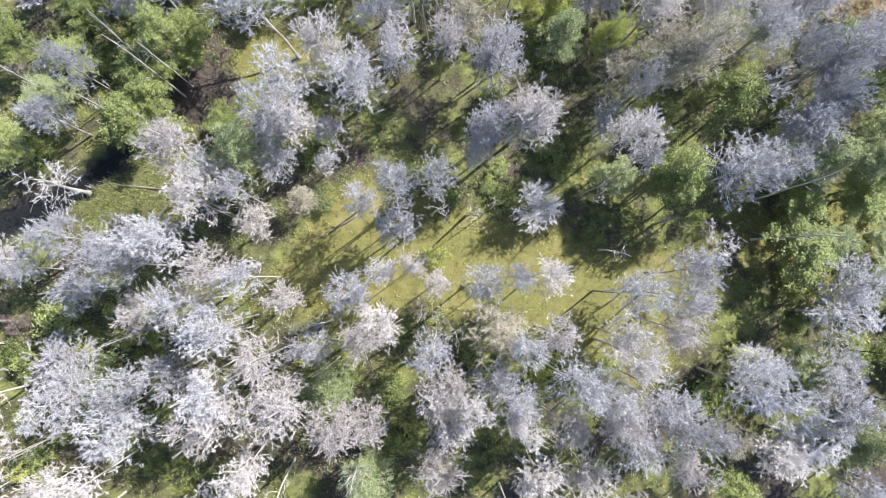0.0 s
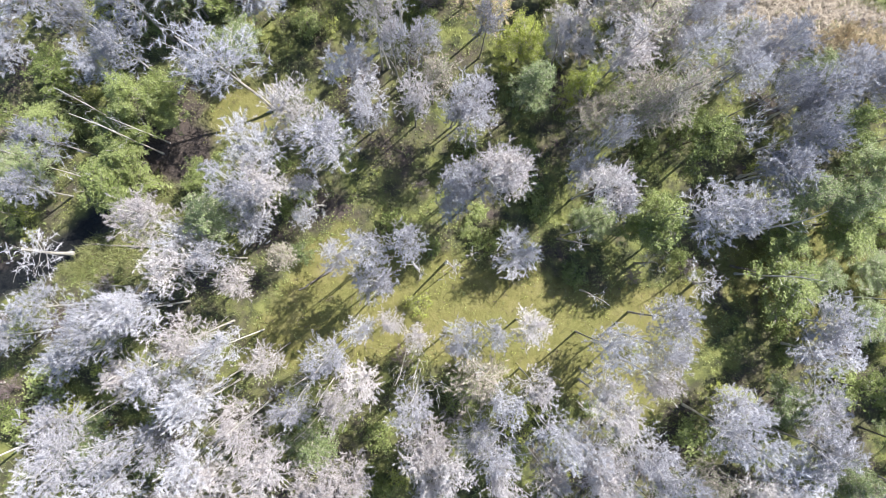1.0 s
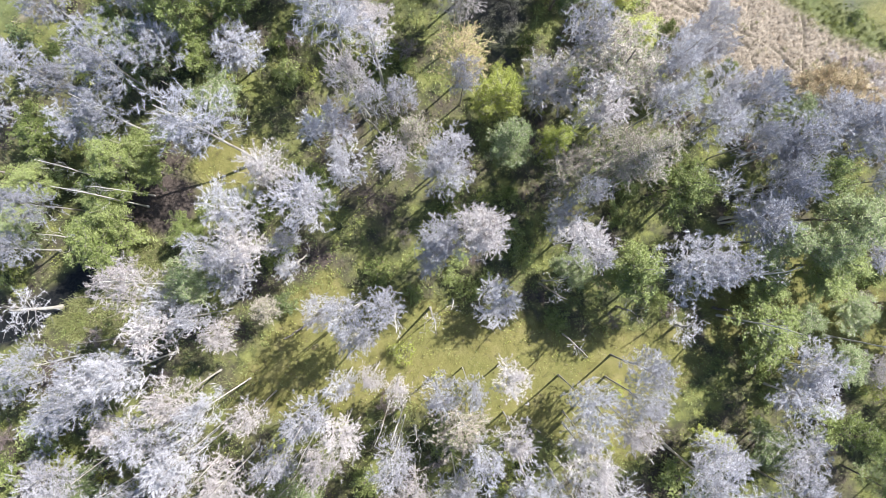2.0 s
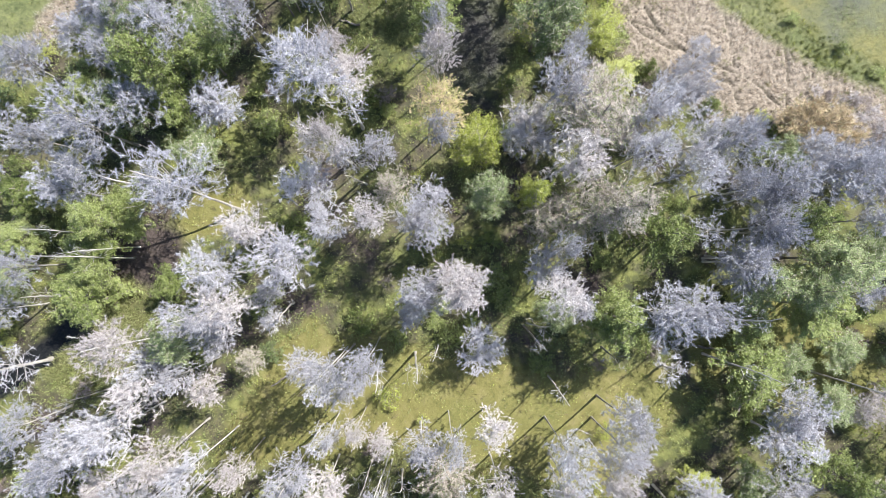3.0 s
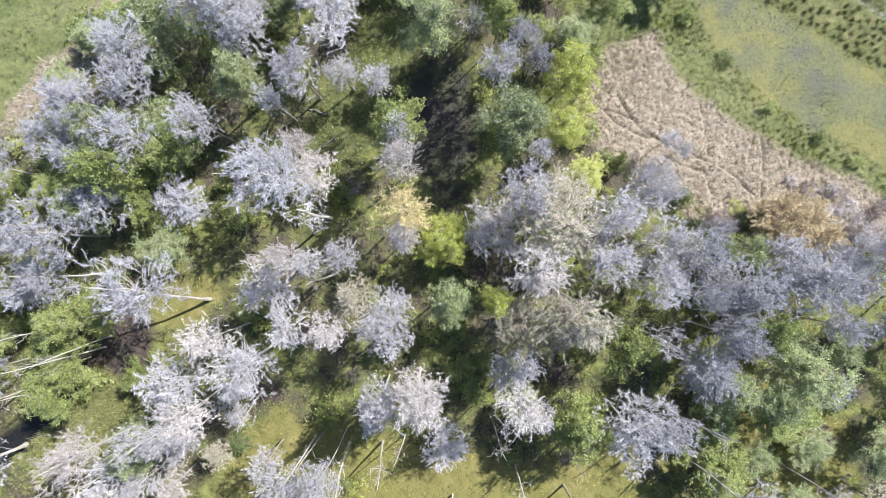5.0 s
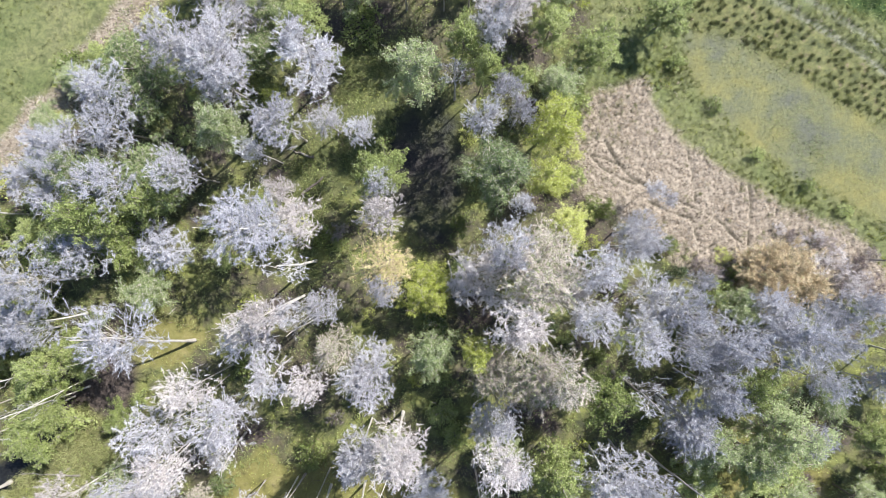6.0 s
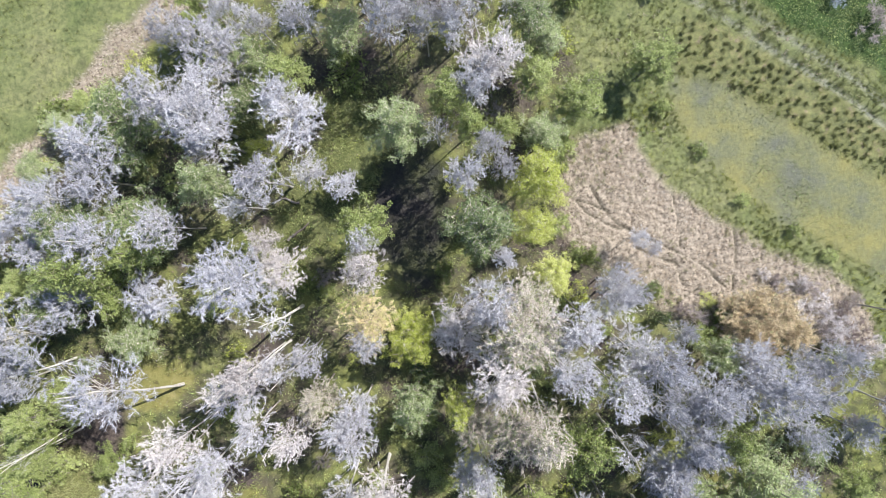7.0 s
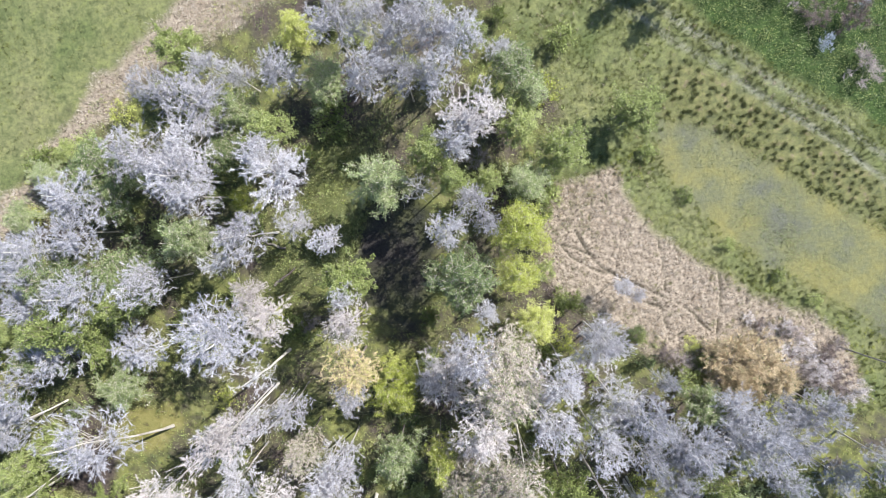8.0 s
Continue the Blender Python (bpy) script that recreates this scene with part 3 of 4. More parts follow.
def plant(kind, x, y, tall, spread, turn=None):
    """One tree of a kind, of a height and a crown radius."""
    spec = KINDS[kind]
    count[kind] = count.get(kind, 0) + 1
    which = count[kind] % spec["n"]
    if turn is None:
        turn = (count[kind] * 137.5) % 360
    wide, high = spec.get("spread", 2.0), spec.get("tall", 12.0)
    m = pose(x, y, -0.12, 0, 0, turn) @ Matrix.Diagonal((spread / wide, spread / wide, (tall + 0.12) / high, 1))
    if high > 5:
        planted.append((x, y, spread))
    if (kind, which) not in made:
        options = {k: v for k, v in spec.items() if k not in ("name", "n", "label", "group")}
        thing = grow(spec["name"], SEEDS[kind] + which, **options)
        thing.matrix_basis = m
        made[kind, which] = thing
        return tagged(thing, spec["label"], "shrub" if high < 5 else "tree", spec["group"])
    source = made[kind, which]
    return copy_thing(source, m @ Matrix.Diagonal((1 / source.scale.x, 1 / source.scale.y, 1 / source.scale.z, 1)))


# the trees of the wood, one by one, from the southern pool to the northern edge
plant("grey", 23.6, -17.0, 7.6, 3.31)
plant("grey", 25.3, -13.9, 10.5, 2.88)
plant("pink", 2.1, -13.2, 10.9, 1.84)
plant("grey", 10.7, -13.0, 14.0, 2.06)
plant("pink", -6.8, -12.1, 11.3, 1.97)
plant("pink", -13.0, -12.0, 7.5, 2.15)
plant("pink", -1.8, -11.8, 14.2, 1.64)
plant("grey", 9.9, -11.7, 13.0, 2.29)
plant("pink", 6.0, -11.7, 15.1, 2.12)
plant("pink", -15.9, -11.6, 10.3, 2.51)
plant("grey", 27.2, -11.1, 6.7, 2.76)
plant("grey", 17.4, -11.0, 14.1, 2.68)
plant("grey", 5.5, -10.9, 12.9, 2.20)
plant("olive", 25.8, -10.8, 5.4, 2.31)
plant("grey", 19.8, -10.7, 8.2, 2.76)
plant("pink", -5.8, -10.7, 13.3, 1.73)
plant("grey", -2.1, -10.4, 12.9, 1.89)
plant("yellow", 20.5, -10.2, 5.7, 1.73)
plant("pink", -25.7, -10.1, 11.7, 2.12)
plant("grey", -32.2, -9.9, 9.7, 2.87)
plant("pink", -19.9, -9.6, 12.8, 2.60)
plant("grey", 2.7, -9.3, 14.4, 2.05)
plant("pink", -6.6, -9.1, 10.8, 1.72)
plant("olive", -16.1, -9.1, 8.3, 2.25)
plant("grey", -3.2, -8.8, 10.9, 1.81)
plant("grey", -36.8, -8.1, 8.5, 2.77)
plant("grey", -24.2, -7.6, 13.5, 2.20)
plant("pink", 7.7, -7.5, 15.0, 2.09)
plant("olive", -35.6, -7.2, 3.6, 2.83)
plant("grey", -7.6, -6.6, 10.3, 1.93)
plant("grey", -0.9, -6.6, 13.1, 1.62)
plant("grey", 7.9, -6.5, 10.3, 1.85)
plant("grey", -27.9, -6.4, 11.9, 1.96)
plant("grey", 27.8, -6.3, 7.9, 2.68)
plant("pink", -20.9, -6.0, 11.9, 2.19)
plant("tan", -1.9, -5.9, 6.2, 2.61)
plant("pink", 11.8, -5.8, 11.8, 1.95)
plant("pink", 2.2, -5.8, 11.4, 1.72)
plant("grey", -17.5, -5.1, 10.8, 1.95)
plant("pink", -13.5, -5.0, 14.3, 1.63)
plant("grey", -37.5, -4.7, 5.3, 2.90)
plant("grey", 29.1, -4.0, 8.4, 2.69)
plant("pink", -12.0, -3.7, 9.8, 1.95)
plant("grey", 12.4, -3.7, 12.1, 2.06)
plant("grey", 7.9, -3.0, 14.7, 1.85)
plant("grey", -23.1, -2.9, 14.4, 1.86)
plant("bush", -39.7, -2.4, 1.8, 2.20)
plant("grey", 13.2, -1.7, 12.7, 2.19)
plant("grey", -3.9, -1.5, 10.7, 1.76)
plant("pink", -7.2, -1.4, 8.0, 1.33)
plant("pink", 2.4, -1.2, 9.3, 1.78)
plant("pink", -18.8, -1.1, 10.1, 1.53)
plant("grey", -13.6, -1.1, 14.4, 1.89)
plant("grey", -1.2, -1.1, 13.2, 1.17)
plant("grey", -25.7, -1.0, 14.0, 2.05)
plant("green", 26.8, -0.6, 6.3, 3.12)
plant("grey", -11.5, 0.2, 9.7, 1.37)
plant("gnarled", 19.9, 0.4, 2.8, 2.32)
plant("pink", -8.9, 0.4, 9.8, 1.17)
plant("grey", -21.0, 0.4, 15.1, 1.58)
plant("pink", -23.6, 1.5, 13.5, 2.03)
plant("ash", -30.8, 2.1, 13.5, 1.99)
plant("grey", -9.8, 3.5, 7.7, 2.01)
plant("grey", -27.4, 3.7, 13.3, 2.12)
plant("green", 32.8, 4.0, 5.4, 2.54)
plant("green", 32.6, 4.7, 7.6, 2.71)
plant("pink", -21.7, 5.1, 6.4, 1.82)
plant("pink", -24.8, 6.1, 13.4, 2.06)
plant("grey", 18.2, 6.2, 12.1, 2.87)
plant("grey", -13.1, 6.3, 7.9, 1.58)
plant("grey", -9.9, 6.3, 16.4, 1.62)
plant("grey", 20.3, 6.4, 13.0, 2.11)
plant("green", 14.1, 6.6, 8.5, 2.54)
plant("green", 13.7, 6.8, 9.9, 2.51)
plant("grey", -6.7, 6.8, 16.0, 1.53)
plant("tan", -17.8, 6.9, 4.9, 1.31)
plant("grey", -21.9, 7.1, 12.2, 1.44)
plant("olive", 9.8, 7.5, 5.0, 1.92)
plant("olive", 27.2, 7.6, 9.8, 2.42)
plant("grey", 10.7, 8.1, 10.8, 1.23)
plant("grey", -23.8, 8.4, 12.1, 1.70)
plant("olive", 32.9, 9.0, 10.8, 2.89)
plant("gnarled", -37.4, 9.1, 5.5, 2.59)
plant("grey", -3.0, 9.4, 9.4, 1.49)
plant("grey", -19.5, 9.5, 9.5, 1.95)
plant("pink", 8.9, 9.6, 13.5, 2.06)
plant("ash", 25.3, 9.7, 9.6, 2.64)
plant("pink", -26.0, 9.9, 13.5, 2.25)
plant("ash", 25.3, 10.0, 10.3, 2.42)
plant("olive", -22.0, 10.2, 12.3, 2.09)
plant("grey", -16.0, 10.2, 4.3, 1.17)
plant("grey", -2.2, 10.9, 10.8, 1.78)
plant("grey", -2.1, 11.2, 12.1, 1.85)
plant("grey", 8.9, 11.4, 8.5, 1.96)
plant("pink", 1.0, 11.4, 12.7, 2.30)
plant("grey", -18.5, 11.8, 15.4, 2.02)
plant("ash", 28.5, 12.0, 10.0, 2.47)
plant("grey", -15.1, 12.3, 6.8, 1.42)
plant("pink", -17.4, 12.5, 12.4, 2.23)
plant("ash", 27.3, 12.5, 11.5, 1.92)
plant("green", 30.3, 12.5, 11.1, 1.95)
plant("gnarled", 21.4, 12.9, 11.4, 2.00)
plant("green", 18.5, 13.2, 10.5, 2.60)
plant("green", -31.9, 14.4, 5.8, 2.73)
plant("grey", -17.9, 14.6, 12.4, 2.37)
plant("tan", 14.2, 15.4, 14.9, 2.31)
plant("tan", 12.7, 15.5, 12.7, 2.71)
plant("grey", -12.7, 15.5, 12.2, 2.64)
plant("ash", 29.4, 15.7, 10.5, 2.59)
plant("ash", 35.0, 15.8, 10.9, 2.65)
plant("grey", -0.9, 15.9, 10.6, 1.94)
plant("ash", 28.0, 15.9, 8.7, 2.27)
plant("ash", 33.4, 16.1, 10.2, 2.61)
plant("grey", -1.9, 17.5, 10.8, 1.60)
plant("grey", 21.6, 17.8, 11.5, 2.32)
plant("grey", -9.0, 17.9, 10.2, 1.92)
plant("pink", -14.7, 17.9, 12.7, 1.99)
plant("pink", -5.2, 17.9, 13.6, 1.64)
plant("yellow", 8.1, 18.1, 11.7, 1.35)
plant("ash", 33.8, 18.4, 8.3, 2.44)
plant("grey", 0.1, 18.4, 9.6, 1.97)
plant("olive", 4.7, 18.6, 11.0, 2.05)
plant("green", -29.7, 18.9, 5.9, 2.38)
plant("grey", 17.4, 19.8, 12.6, 2.18)
plant("tan", -3.4, 19.9, 11.1, 1.73)
plant("ash", 25.3, 19.9, 11.7, 2.31)
plant("pink", 12.0, 20.1, 12.5, 2.83)
plant("grey", 23.7, 20.5, 9.7, 2.25)
plant("grey", -10.4, 20.9, 9.9, 2.44)
plant("pink", 8.9, 22.9, 6.4, 3.09)
plant("grey", -6.5, 22.9, 10.9, 1.40)
plant("yellow", 5.0, 23.3, 7.6, 2.34)
plant("tan", 13.8, 23.4, 12.0, 3.48)
plant("pink", -7.7, 23.5, 16.4, 1.72)
plant("grey", 18.3, 23.5, 12.6, 2.21)
plant("grey", -4.1, 23.5, 9.6, 1.63)
plant("grey", 1.5, 23.9, 10.8, 1.57)
plant("ash", -27.9, 24.4, 10.5, 2.19)
plant("grey", 22.6, 24.9, 7.2, 2.14)
plant("olive", -20.5, 26.1, 5.0, 2.31)
plant("grey", 22.9, 26.2, 9.3, 1.73)
plant("orange", 1.8, 26.2, 9.7, 2.45)
plant("grey", 11.8, 26.3, 12.3, 2.44)
plant("gnarled", -5.6, 26.8, 12.0, 2.06)
plant("yellow", 18.1, 27.6, 6.3, 1.86)
plant("ash", -26.7, 27.9, 12.3, 2.92)
plant("ash", -17.4, 29.2, 6.1, 2.62)
plant("grey", 13.4, 29.5, 10.8, 1.11)
plant("ash", -23.4, 29.8, 8.6, 2.08)
plant("pink", 2.0, 29.8, 12.0, 1.91)
plant("ash", -9.0, 30.6, 11.8, 3.47)
plant("pink", -6.1, 30.7, 6.1, 2.40)
plant("green", -21.8, 30.8, 5.8, 2.56)
plant("yellow", 16.6, 31.7, 6.5, 2.00)
plant("olive", 11.3, 32.2, 10.2, 2.88)
plant("grey", 1.9, 32.3, 11.5, 1.27)
plant("green", -21.7, 32.3, 11.6, 2.33)
plant("pink", -6.9, 33.6, 7.0, 1.60)
plant("green", 2.3, 33.7, 10.2, 2.19)
plant("ash", -19.7, 35.1, 11.3, 2.44)
plant("yellow", 17.3, 35.9, 9.1, 2.42)
plant("olive", -17.8, 36.3, 7.3, 3.30)
plant("grey", -7.6, 36.4, 11.3, 1.09)
plant("grey", 14.1, 36.9, 10.7, 1.14)
plant("grey", 11.1, 36.9, 11.1, 1.71)
plant("grey", 0.9, 37.1, 9.8, 1.33)
plant("grey", -5.1, 38.2, 12.4, 2.25)
plant("olive", -10.7, 38.3, 11.3, 1.83)
plant("olive", -10.0, 38.6, 9.4, 1.47)
plant("grey", -1.8, 38.6, 6.6, 1.57)
plant("grey", 13.0, 38.9, 10.7, 1.56)
plant("ash", -24.5, 39.1, 9.0, 2.70)
plant("olive", 18.0, 39.9, 6.3, 1.97)
plant("ash", -19.9, 40.1, 8.9, 2.35)
plant("gnarled", 9.3, 40.5, 12.0, 1.49)
plant("green", 11.6, 40.7, 11.2, 1.53)
plant("olive", 6.0, 40.7, 11.1, 2.38)
plant("green", 22.0, 42.0, 6.4, 2.28)
plant("grey", -9.1, 42.0, 10.6, 2.25)
plant("grey", -2.7, 43.0, 10.6, 2.83)
plant("ash", -19.6, 42.9, 9.2, 2.55)
plant("green", 10.1, 43.3, 11.4, 1.71)
plant("grey", -9.7, 43.5, 12.3, 2.91)
plant("grey", 12.2, 43.9, 11.6, 2.01)
plant("olive", -17.5, 44.4, 6.5, 3.60)
plant("green", 28.7, 44.8, 5.3, 2.36)
plant("grey", -2.9, 45.0, 11.1, 1.71)
plant("green", 18.5, 45.0, 6.4, 2.07)
plant("pink", 14.3, 45.4, 11.6, 2.50)
plant("olive", -7.6, 45.7, 5.7, 2.27)
plant("grey", -9.3, 45.7, 10.2, 2.31)
plant("grey", -12.8, 45.9, 10.5, 2.61)
plant("olive", -5.7, 48.5, 7.2, 2.19)
plant("grey", 9.3, 48.9, 11.2, 1.71)
plant("grey", 11.6, 48.9, 11.6, 1.98)
plant("grey", -8.1, 49.1, 9.8, 2.95)
plant("grey", 5.8, 49.3, 12.9, 1.94)
plant("olive", 18.5, 49.4, 7.8, 2.31)
plant("olive", 2.1, 50.3, 5.7, 2.31)
plant("grey", -10.4, 50.5, 11.5, 1.82)
plant("grey", 17.0, 50.8, 7.2, 1.39)
plant("grey", -0.9, 51.3, 9.1, 1.89)
plant("grey", -4.9, 51.5, 8.2, 1.43)
plant("grey", -7.1, 52.5, 8.9, 1.44)
plant("grey", 9.7, 12.9, 13.9, 1.24)
plant("pink", 0.9, 11.5, 14.0, 2.30)
plant("leaning", -18.1, 20.6, 10.9, 3.7, 142)
# trees between them and towards the edges
plant("green", -30.1, 16.6, 6.5, 1.90)
plant("grey", -29.3, 3.8, 12.0, 2.02)
plant("grey", -24.3, -3.8, 13.7, 1.76)
plant("grey", -31.8, -7.1, 10.0, 1.76)
plant("pink", -7.9, -10.0, 10.8, 1.76)
plant("tan", 10.0, 16.1, 8.6, 2.50)
plant("ash", 38.4, 15.2, 8.7, 2.75)
plant("olive", -21.8, 36.5, 9.6, 2.25)
plant("green", -17.8, 33.5, 8.0, 2.50)
plant("olive", -25.0, 30.6, 8.0, 2.25)
plant("green", 35.6, 59.6, 7.0, 1.96)
plant("green", 30.6, 61.5, 6.0, 1.77)
plant("green", -9.3, 54.1, 7.9, 2.35)
plant("green", -2.8, 46.9, 9.5, 1.91)
plant("olive", 19.4, 47.3, 7.0, 1.87)
plant("green", 14.9, 40.2, 6.8, 1.34)
plant("grey", -13.8, 35.3, 11.8, 1.90)
plant("green", -26.4, 22.0, 6.3, 1.85)
plant("tan", 14.7, 25.8, 9.5, 2.51)
plant("grey", 24.3, 25.3, 7.8, 1.48)
plant("ash", 28.3, 21.2, 7.6, 1.16)
plant("ash", 25.1, 16.1, 11.6, 1.59)
plant("olive", 31.8, 18.7, 6.9, 1.79)
plant("ash", 38.6, 17.3, 7.9, 1.84)
plant("ash", 41.2, 17.7, 8.9, 1.88)
plant("ash", 37.2, 11.8, 9.4, 1.78)
plant("yellow", -6.8, 41.4, 5.8, 1.10)
plant("ash", -25.0, 34.5, 8.8, 1.84)
plant("ash", -23.6, 36.6, 9.9, 1.79)
plant("ash", -30.4, 23.5, 9.0, 2.06)
plant("olive", 29.9, 7.0, 10.6, 1.94)
plant("ash", 38.7, 5.0, 4.3, 2.00)
plant("pink", 36.5, -5.8, 5.6, 1.95)
plant("olive", 36.4, -0.0, 3.7, 2.28)
plant("ash", -36.1, 4.5, 9.0, 2.06)
plant("ash", -35.0, 0.3, 9.0, 1.88)
plant("pink", -23.6, -9.5, 11.9, 1.99)
plant("grey", 7.7, -14.4, 11.7, 1.99)
plant("pink", 21.0, -18.1, 7.9, 2.20)
plant("ash", -34.0, 17.6, 11.1, 1.74)
plant("ash", -36.9, 14.3, 9.0, 1.84)
plant("green", -28.1, 20.9, 9.4, 1.82)
plant("green", -26.7, 20.3, 4.5, 1.78)
plant("ash", -32.2, 3.4, 9.0, 2.06)
plant("grey", 26.0, 29.6, 4.4, 1.01)
plant("grey", 27.5, 28.7, 3.8, 0.88)
plant("pink", 16.9, 22.4, 8.6, 2.00)
plant("grey", 3.9, 53.6, 11.5, 2.30)
plant("grey", 9.1, 52.5, 11.0, 2.00)
plant("grey", 11.5, 52.5, 12.0, 2.00)
plant("grey", 13.4, 51.8, 12.0, 2.00)
plant("grey", 7.6, 50.7, 9.5, 1.40)
plant("green", 14.7, 52.7, 8.0, 1.60)
plant("yellow", -0.2, 55.3, 5.0, 1.80)
plant("grey", 6.6, 54.3, 11.0, 1.80)
plant("grey", 10.6, 54.0, 11.0, 1.80)
plant("olive", 35.6, 56.1, 7.5, 1.23)
plant("olive", 32.9, 58.4, 8.5, 1.23)
# the rest of the wood, where the trees stand too thick to tell apart
rng = np.random.default_rng(7)
spots = []
for y in np.arange(-24, 64, 3.2):
    for x in np.arange(-46, 52, 3.2):
        spots.append((x + rng.uniform(-1.3, 1.3), y + rng.uniform(-1.3, 1.3)))
spots = np.array(spots)
keep = (away(spots, OPEN_EAST) > 0.8) & (away(spots, WEST_MEADOW) > 3.6) & (away(spots, WEST_STRAW) > 3.0) & (away(spots, CLEARING) > 0.6) & (away(spots, GROVE_SHADE) > 0.6) & (away(spots, DITCH) > 0.2) & (away(spots, BANK) > 0.4) & (away(spots, POND_WEST) > 0.5)
inner = away(spots, POND_NORTH)
for (x, y), ok, pool in zip(spots, keep, inner):
    gap = min(math.hypot(x - a, y - b) - 0.35 * r for a, b, r in planted)
    if not ok or gap < (2.5 if y < -9 or x < -32 or x > 36 else 2.6 if x < -24 or x > 26 else 4.2) or (pool < 0 and rng.random() < 0.85):
        continue
    dice = rng.random()
    if x > 26 and -3 < y < 11:
        kind = "grey" if dice < 0.3 else "green" if dice < 0.65 else "olive"
    elif x > 14:
        kind = "grey" if dice < 0.62 else "green" if dice < 0.75 else "olive" if dice < 0.9 else "tan"
    elif x < -24 and y > 12:
        kind = "grey" if dice < 0.42 else "green" if dice < 0.7 else "olive" if dice < 0.9 else "gnarled"
    elif y < 0:
        kind = "grey" if dice < 0.4 else "pink" if dice < 0.92 else "olive"
    else:
        kind = "grey" if dice < 0.42 else "green" if dice < 0.58 else "olive" if dice < 0.78 else "pink"
    tall = rng.uniform(8, 13) if y < -7 else rng.uniform(6, 9.5) if x < -26 or x > 24 else rng.uniform(3.2, 5.6)
    if kind == "grey" and (x > 16 or x < -24) and y > 0:
        kind = "ash"
    if kind in ("green", "olive"):
        tall *= 0.75
    plant(kind, float(x), float(y), float(tall), float(rng.uniform(1.7, 2.4)))


# thin dead trunks standing between the trees
rng = np.random.default_rng(17)
spots = np.column_stack([rng.uniform(-46, 40, 260), rng.uniform(-22, 26, 260)])
keep = (away(spots, OPEN_EAST) > 2) & (away(spots, DITCH) > 0.2) & (away(spots, BANK) > 0.4) & (wavy(spots, 9.0, 14.0) + np.where(spots[:, 0] < -14, 0.25, -0.05) > 0.1)
for x, y in spots[keep][:70]:
    plant("snag", float(x), float(y), float(rng.uniform(6, 12.5)), float(rng.uniform(0.7, 1.4)))

# shrubs of the undergrowth
rng = np.random.default_rng(11)
spots = np.column_stack([rng.uniform(-46, 46, 1500), rng.uniform(-20, 58, 1500)])
keep = (away(spots, OPEN_EAST) > -0.5) & (away(spots, WEST_MEADOW) > 1.0) & (away(spots, CLEARING) > 0.3) & (away(spots, GROVE_SHADE) > 0.2) & (away(spots, DITCH) > 0.3) & (away(spots, BANK) > 0.0) & (away(spots, BARE) > 0.4) & (away(spots, NORTH_SHADE) > 0.4) & (away(spots, POND_NORTH) > -0.4) & (away(spots, POND_WEST) > 0)
patch = wavy(spots, 7.0, 3.0)
placed = 0
for (x, y), ok, thick in zip(spots, keep, patch):
    if not ok or thick < -0.2 + rng.normal(0, 0.25) or placed >= 215:
        continue
    placed += 1
    dice = rng.random()
    kind = "bush" if dice < 0.48 else "dark_bush" if dice < 0.62 else "yellow_bush" if dice < 0.84 else "brown_bush"
    plant(kind, float(x), float(y), float(rng.uniform(0.8, 2.6)), float(rng.uniform(0.7, 1.5)))

# scrub along the straw field and the meadows
plant("willow", 35.4, 21.0, 3.2, 2.9)
plant("willow", 38.5, 20.9, 3.0, 2.9)
plant("willow", 36.2, 18.6, 3.4, 2.3)
plant("dry_bush", 41.5, 20.6, 1.6, 1.6)
plant("dry_bush", 44.0, 19.6, 1.8, 1.7)
plant("brown_bush", 42.8, 22.6, 1.2, 1.2)
plant("brown_bush", 46.2, 17.8, 1.5, 1.6)
plant("dry_bush", 47.8, 16.2, 1.5, 1.5)
plant("dry_bush", 40.2, 23.4, 1.0, 1.1)
plant("brown_bush", 49.6, 51.2, 2.4, 1.9)
plant("brown_bush", 44.6, 54.8, 1.6, 1.8)
plant("brown_bush", 46.6, 52.2, 1.4, 1.6)
plant("brown_bush", 51.2, 47.0, 1.4, 1.8)
plant("bush", 30.3, 41.6, 0.9, 1.0)
plant("bush", 33.6, 37.0, 0.7, 0.9)
plant("bush", 37.2, 31.8, 0.7, 0.8)
plant("bush", 41.6, 28.4, 0.7, 0.8)
plant("bush", 45.0, 25.6, 0.7, 0.8)
plant("bush", 20.6, 38.6, 2.2, 1.5)
plant("yellow_bush", 19.4, 34.0, 1.6, 1.2)
plant("bush", 21.0, 28.4, 1.8, 1.3)
plant("yellow_bush", 21.6, 48.2, 2.4, 1.5)
plant("bush", 23.4, 52.6, 2.0, 1.4)
plant("olive", -24.2, 45.6, 3.6, 1.7)
plant("olive", -27.4, 42.6, 3.4, 1.6)
plant("green", -22.6, 47.9, 2.6, 1.4)
plant("bush", -25.6, 47.4, 1.6, 1.5)
plant("yellow_bush", -17.8, 51.0, 1.8, 1.2)
plant("bush", -21.2, 48.2, 1.4, 1.4)
plant("yellow_bush", -6.6, 29.9, 1.2, 1.3)
plant("bush", 1.7, 48.1, 1.8, 2.12)
plant("bush", -30.7, 15.7, 1.8, 2.31)
plant("bush", 32.9, -11.0, 1.8, 2.50)
plant("bush", 17.8, -13.7, 1.8, 2.13)
plant("bush", 28.1, -2.7, 1.8, 2.36)
plant("pale_bush", 47.6, 49.4, 1.2, 0.9)
plant("pale_bush", 51.4, 52.6, 1.0, 0.6)
# plants and shrubs in the southern pool
plant("yellow_bush", -6.5, 1.5, 1.5, 1.3)
plant("bush", -4.7, 6.5, 1.2, 1.1)
plant("bush", 8.5, -9.9, 1.4, 1.1)
plant("yellow_bush", 13.0, -5.1, 1.1, 0.9)
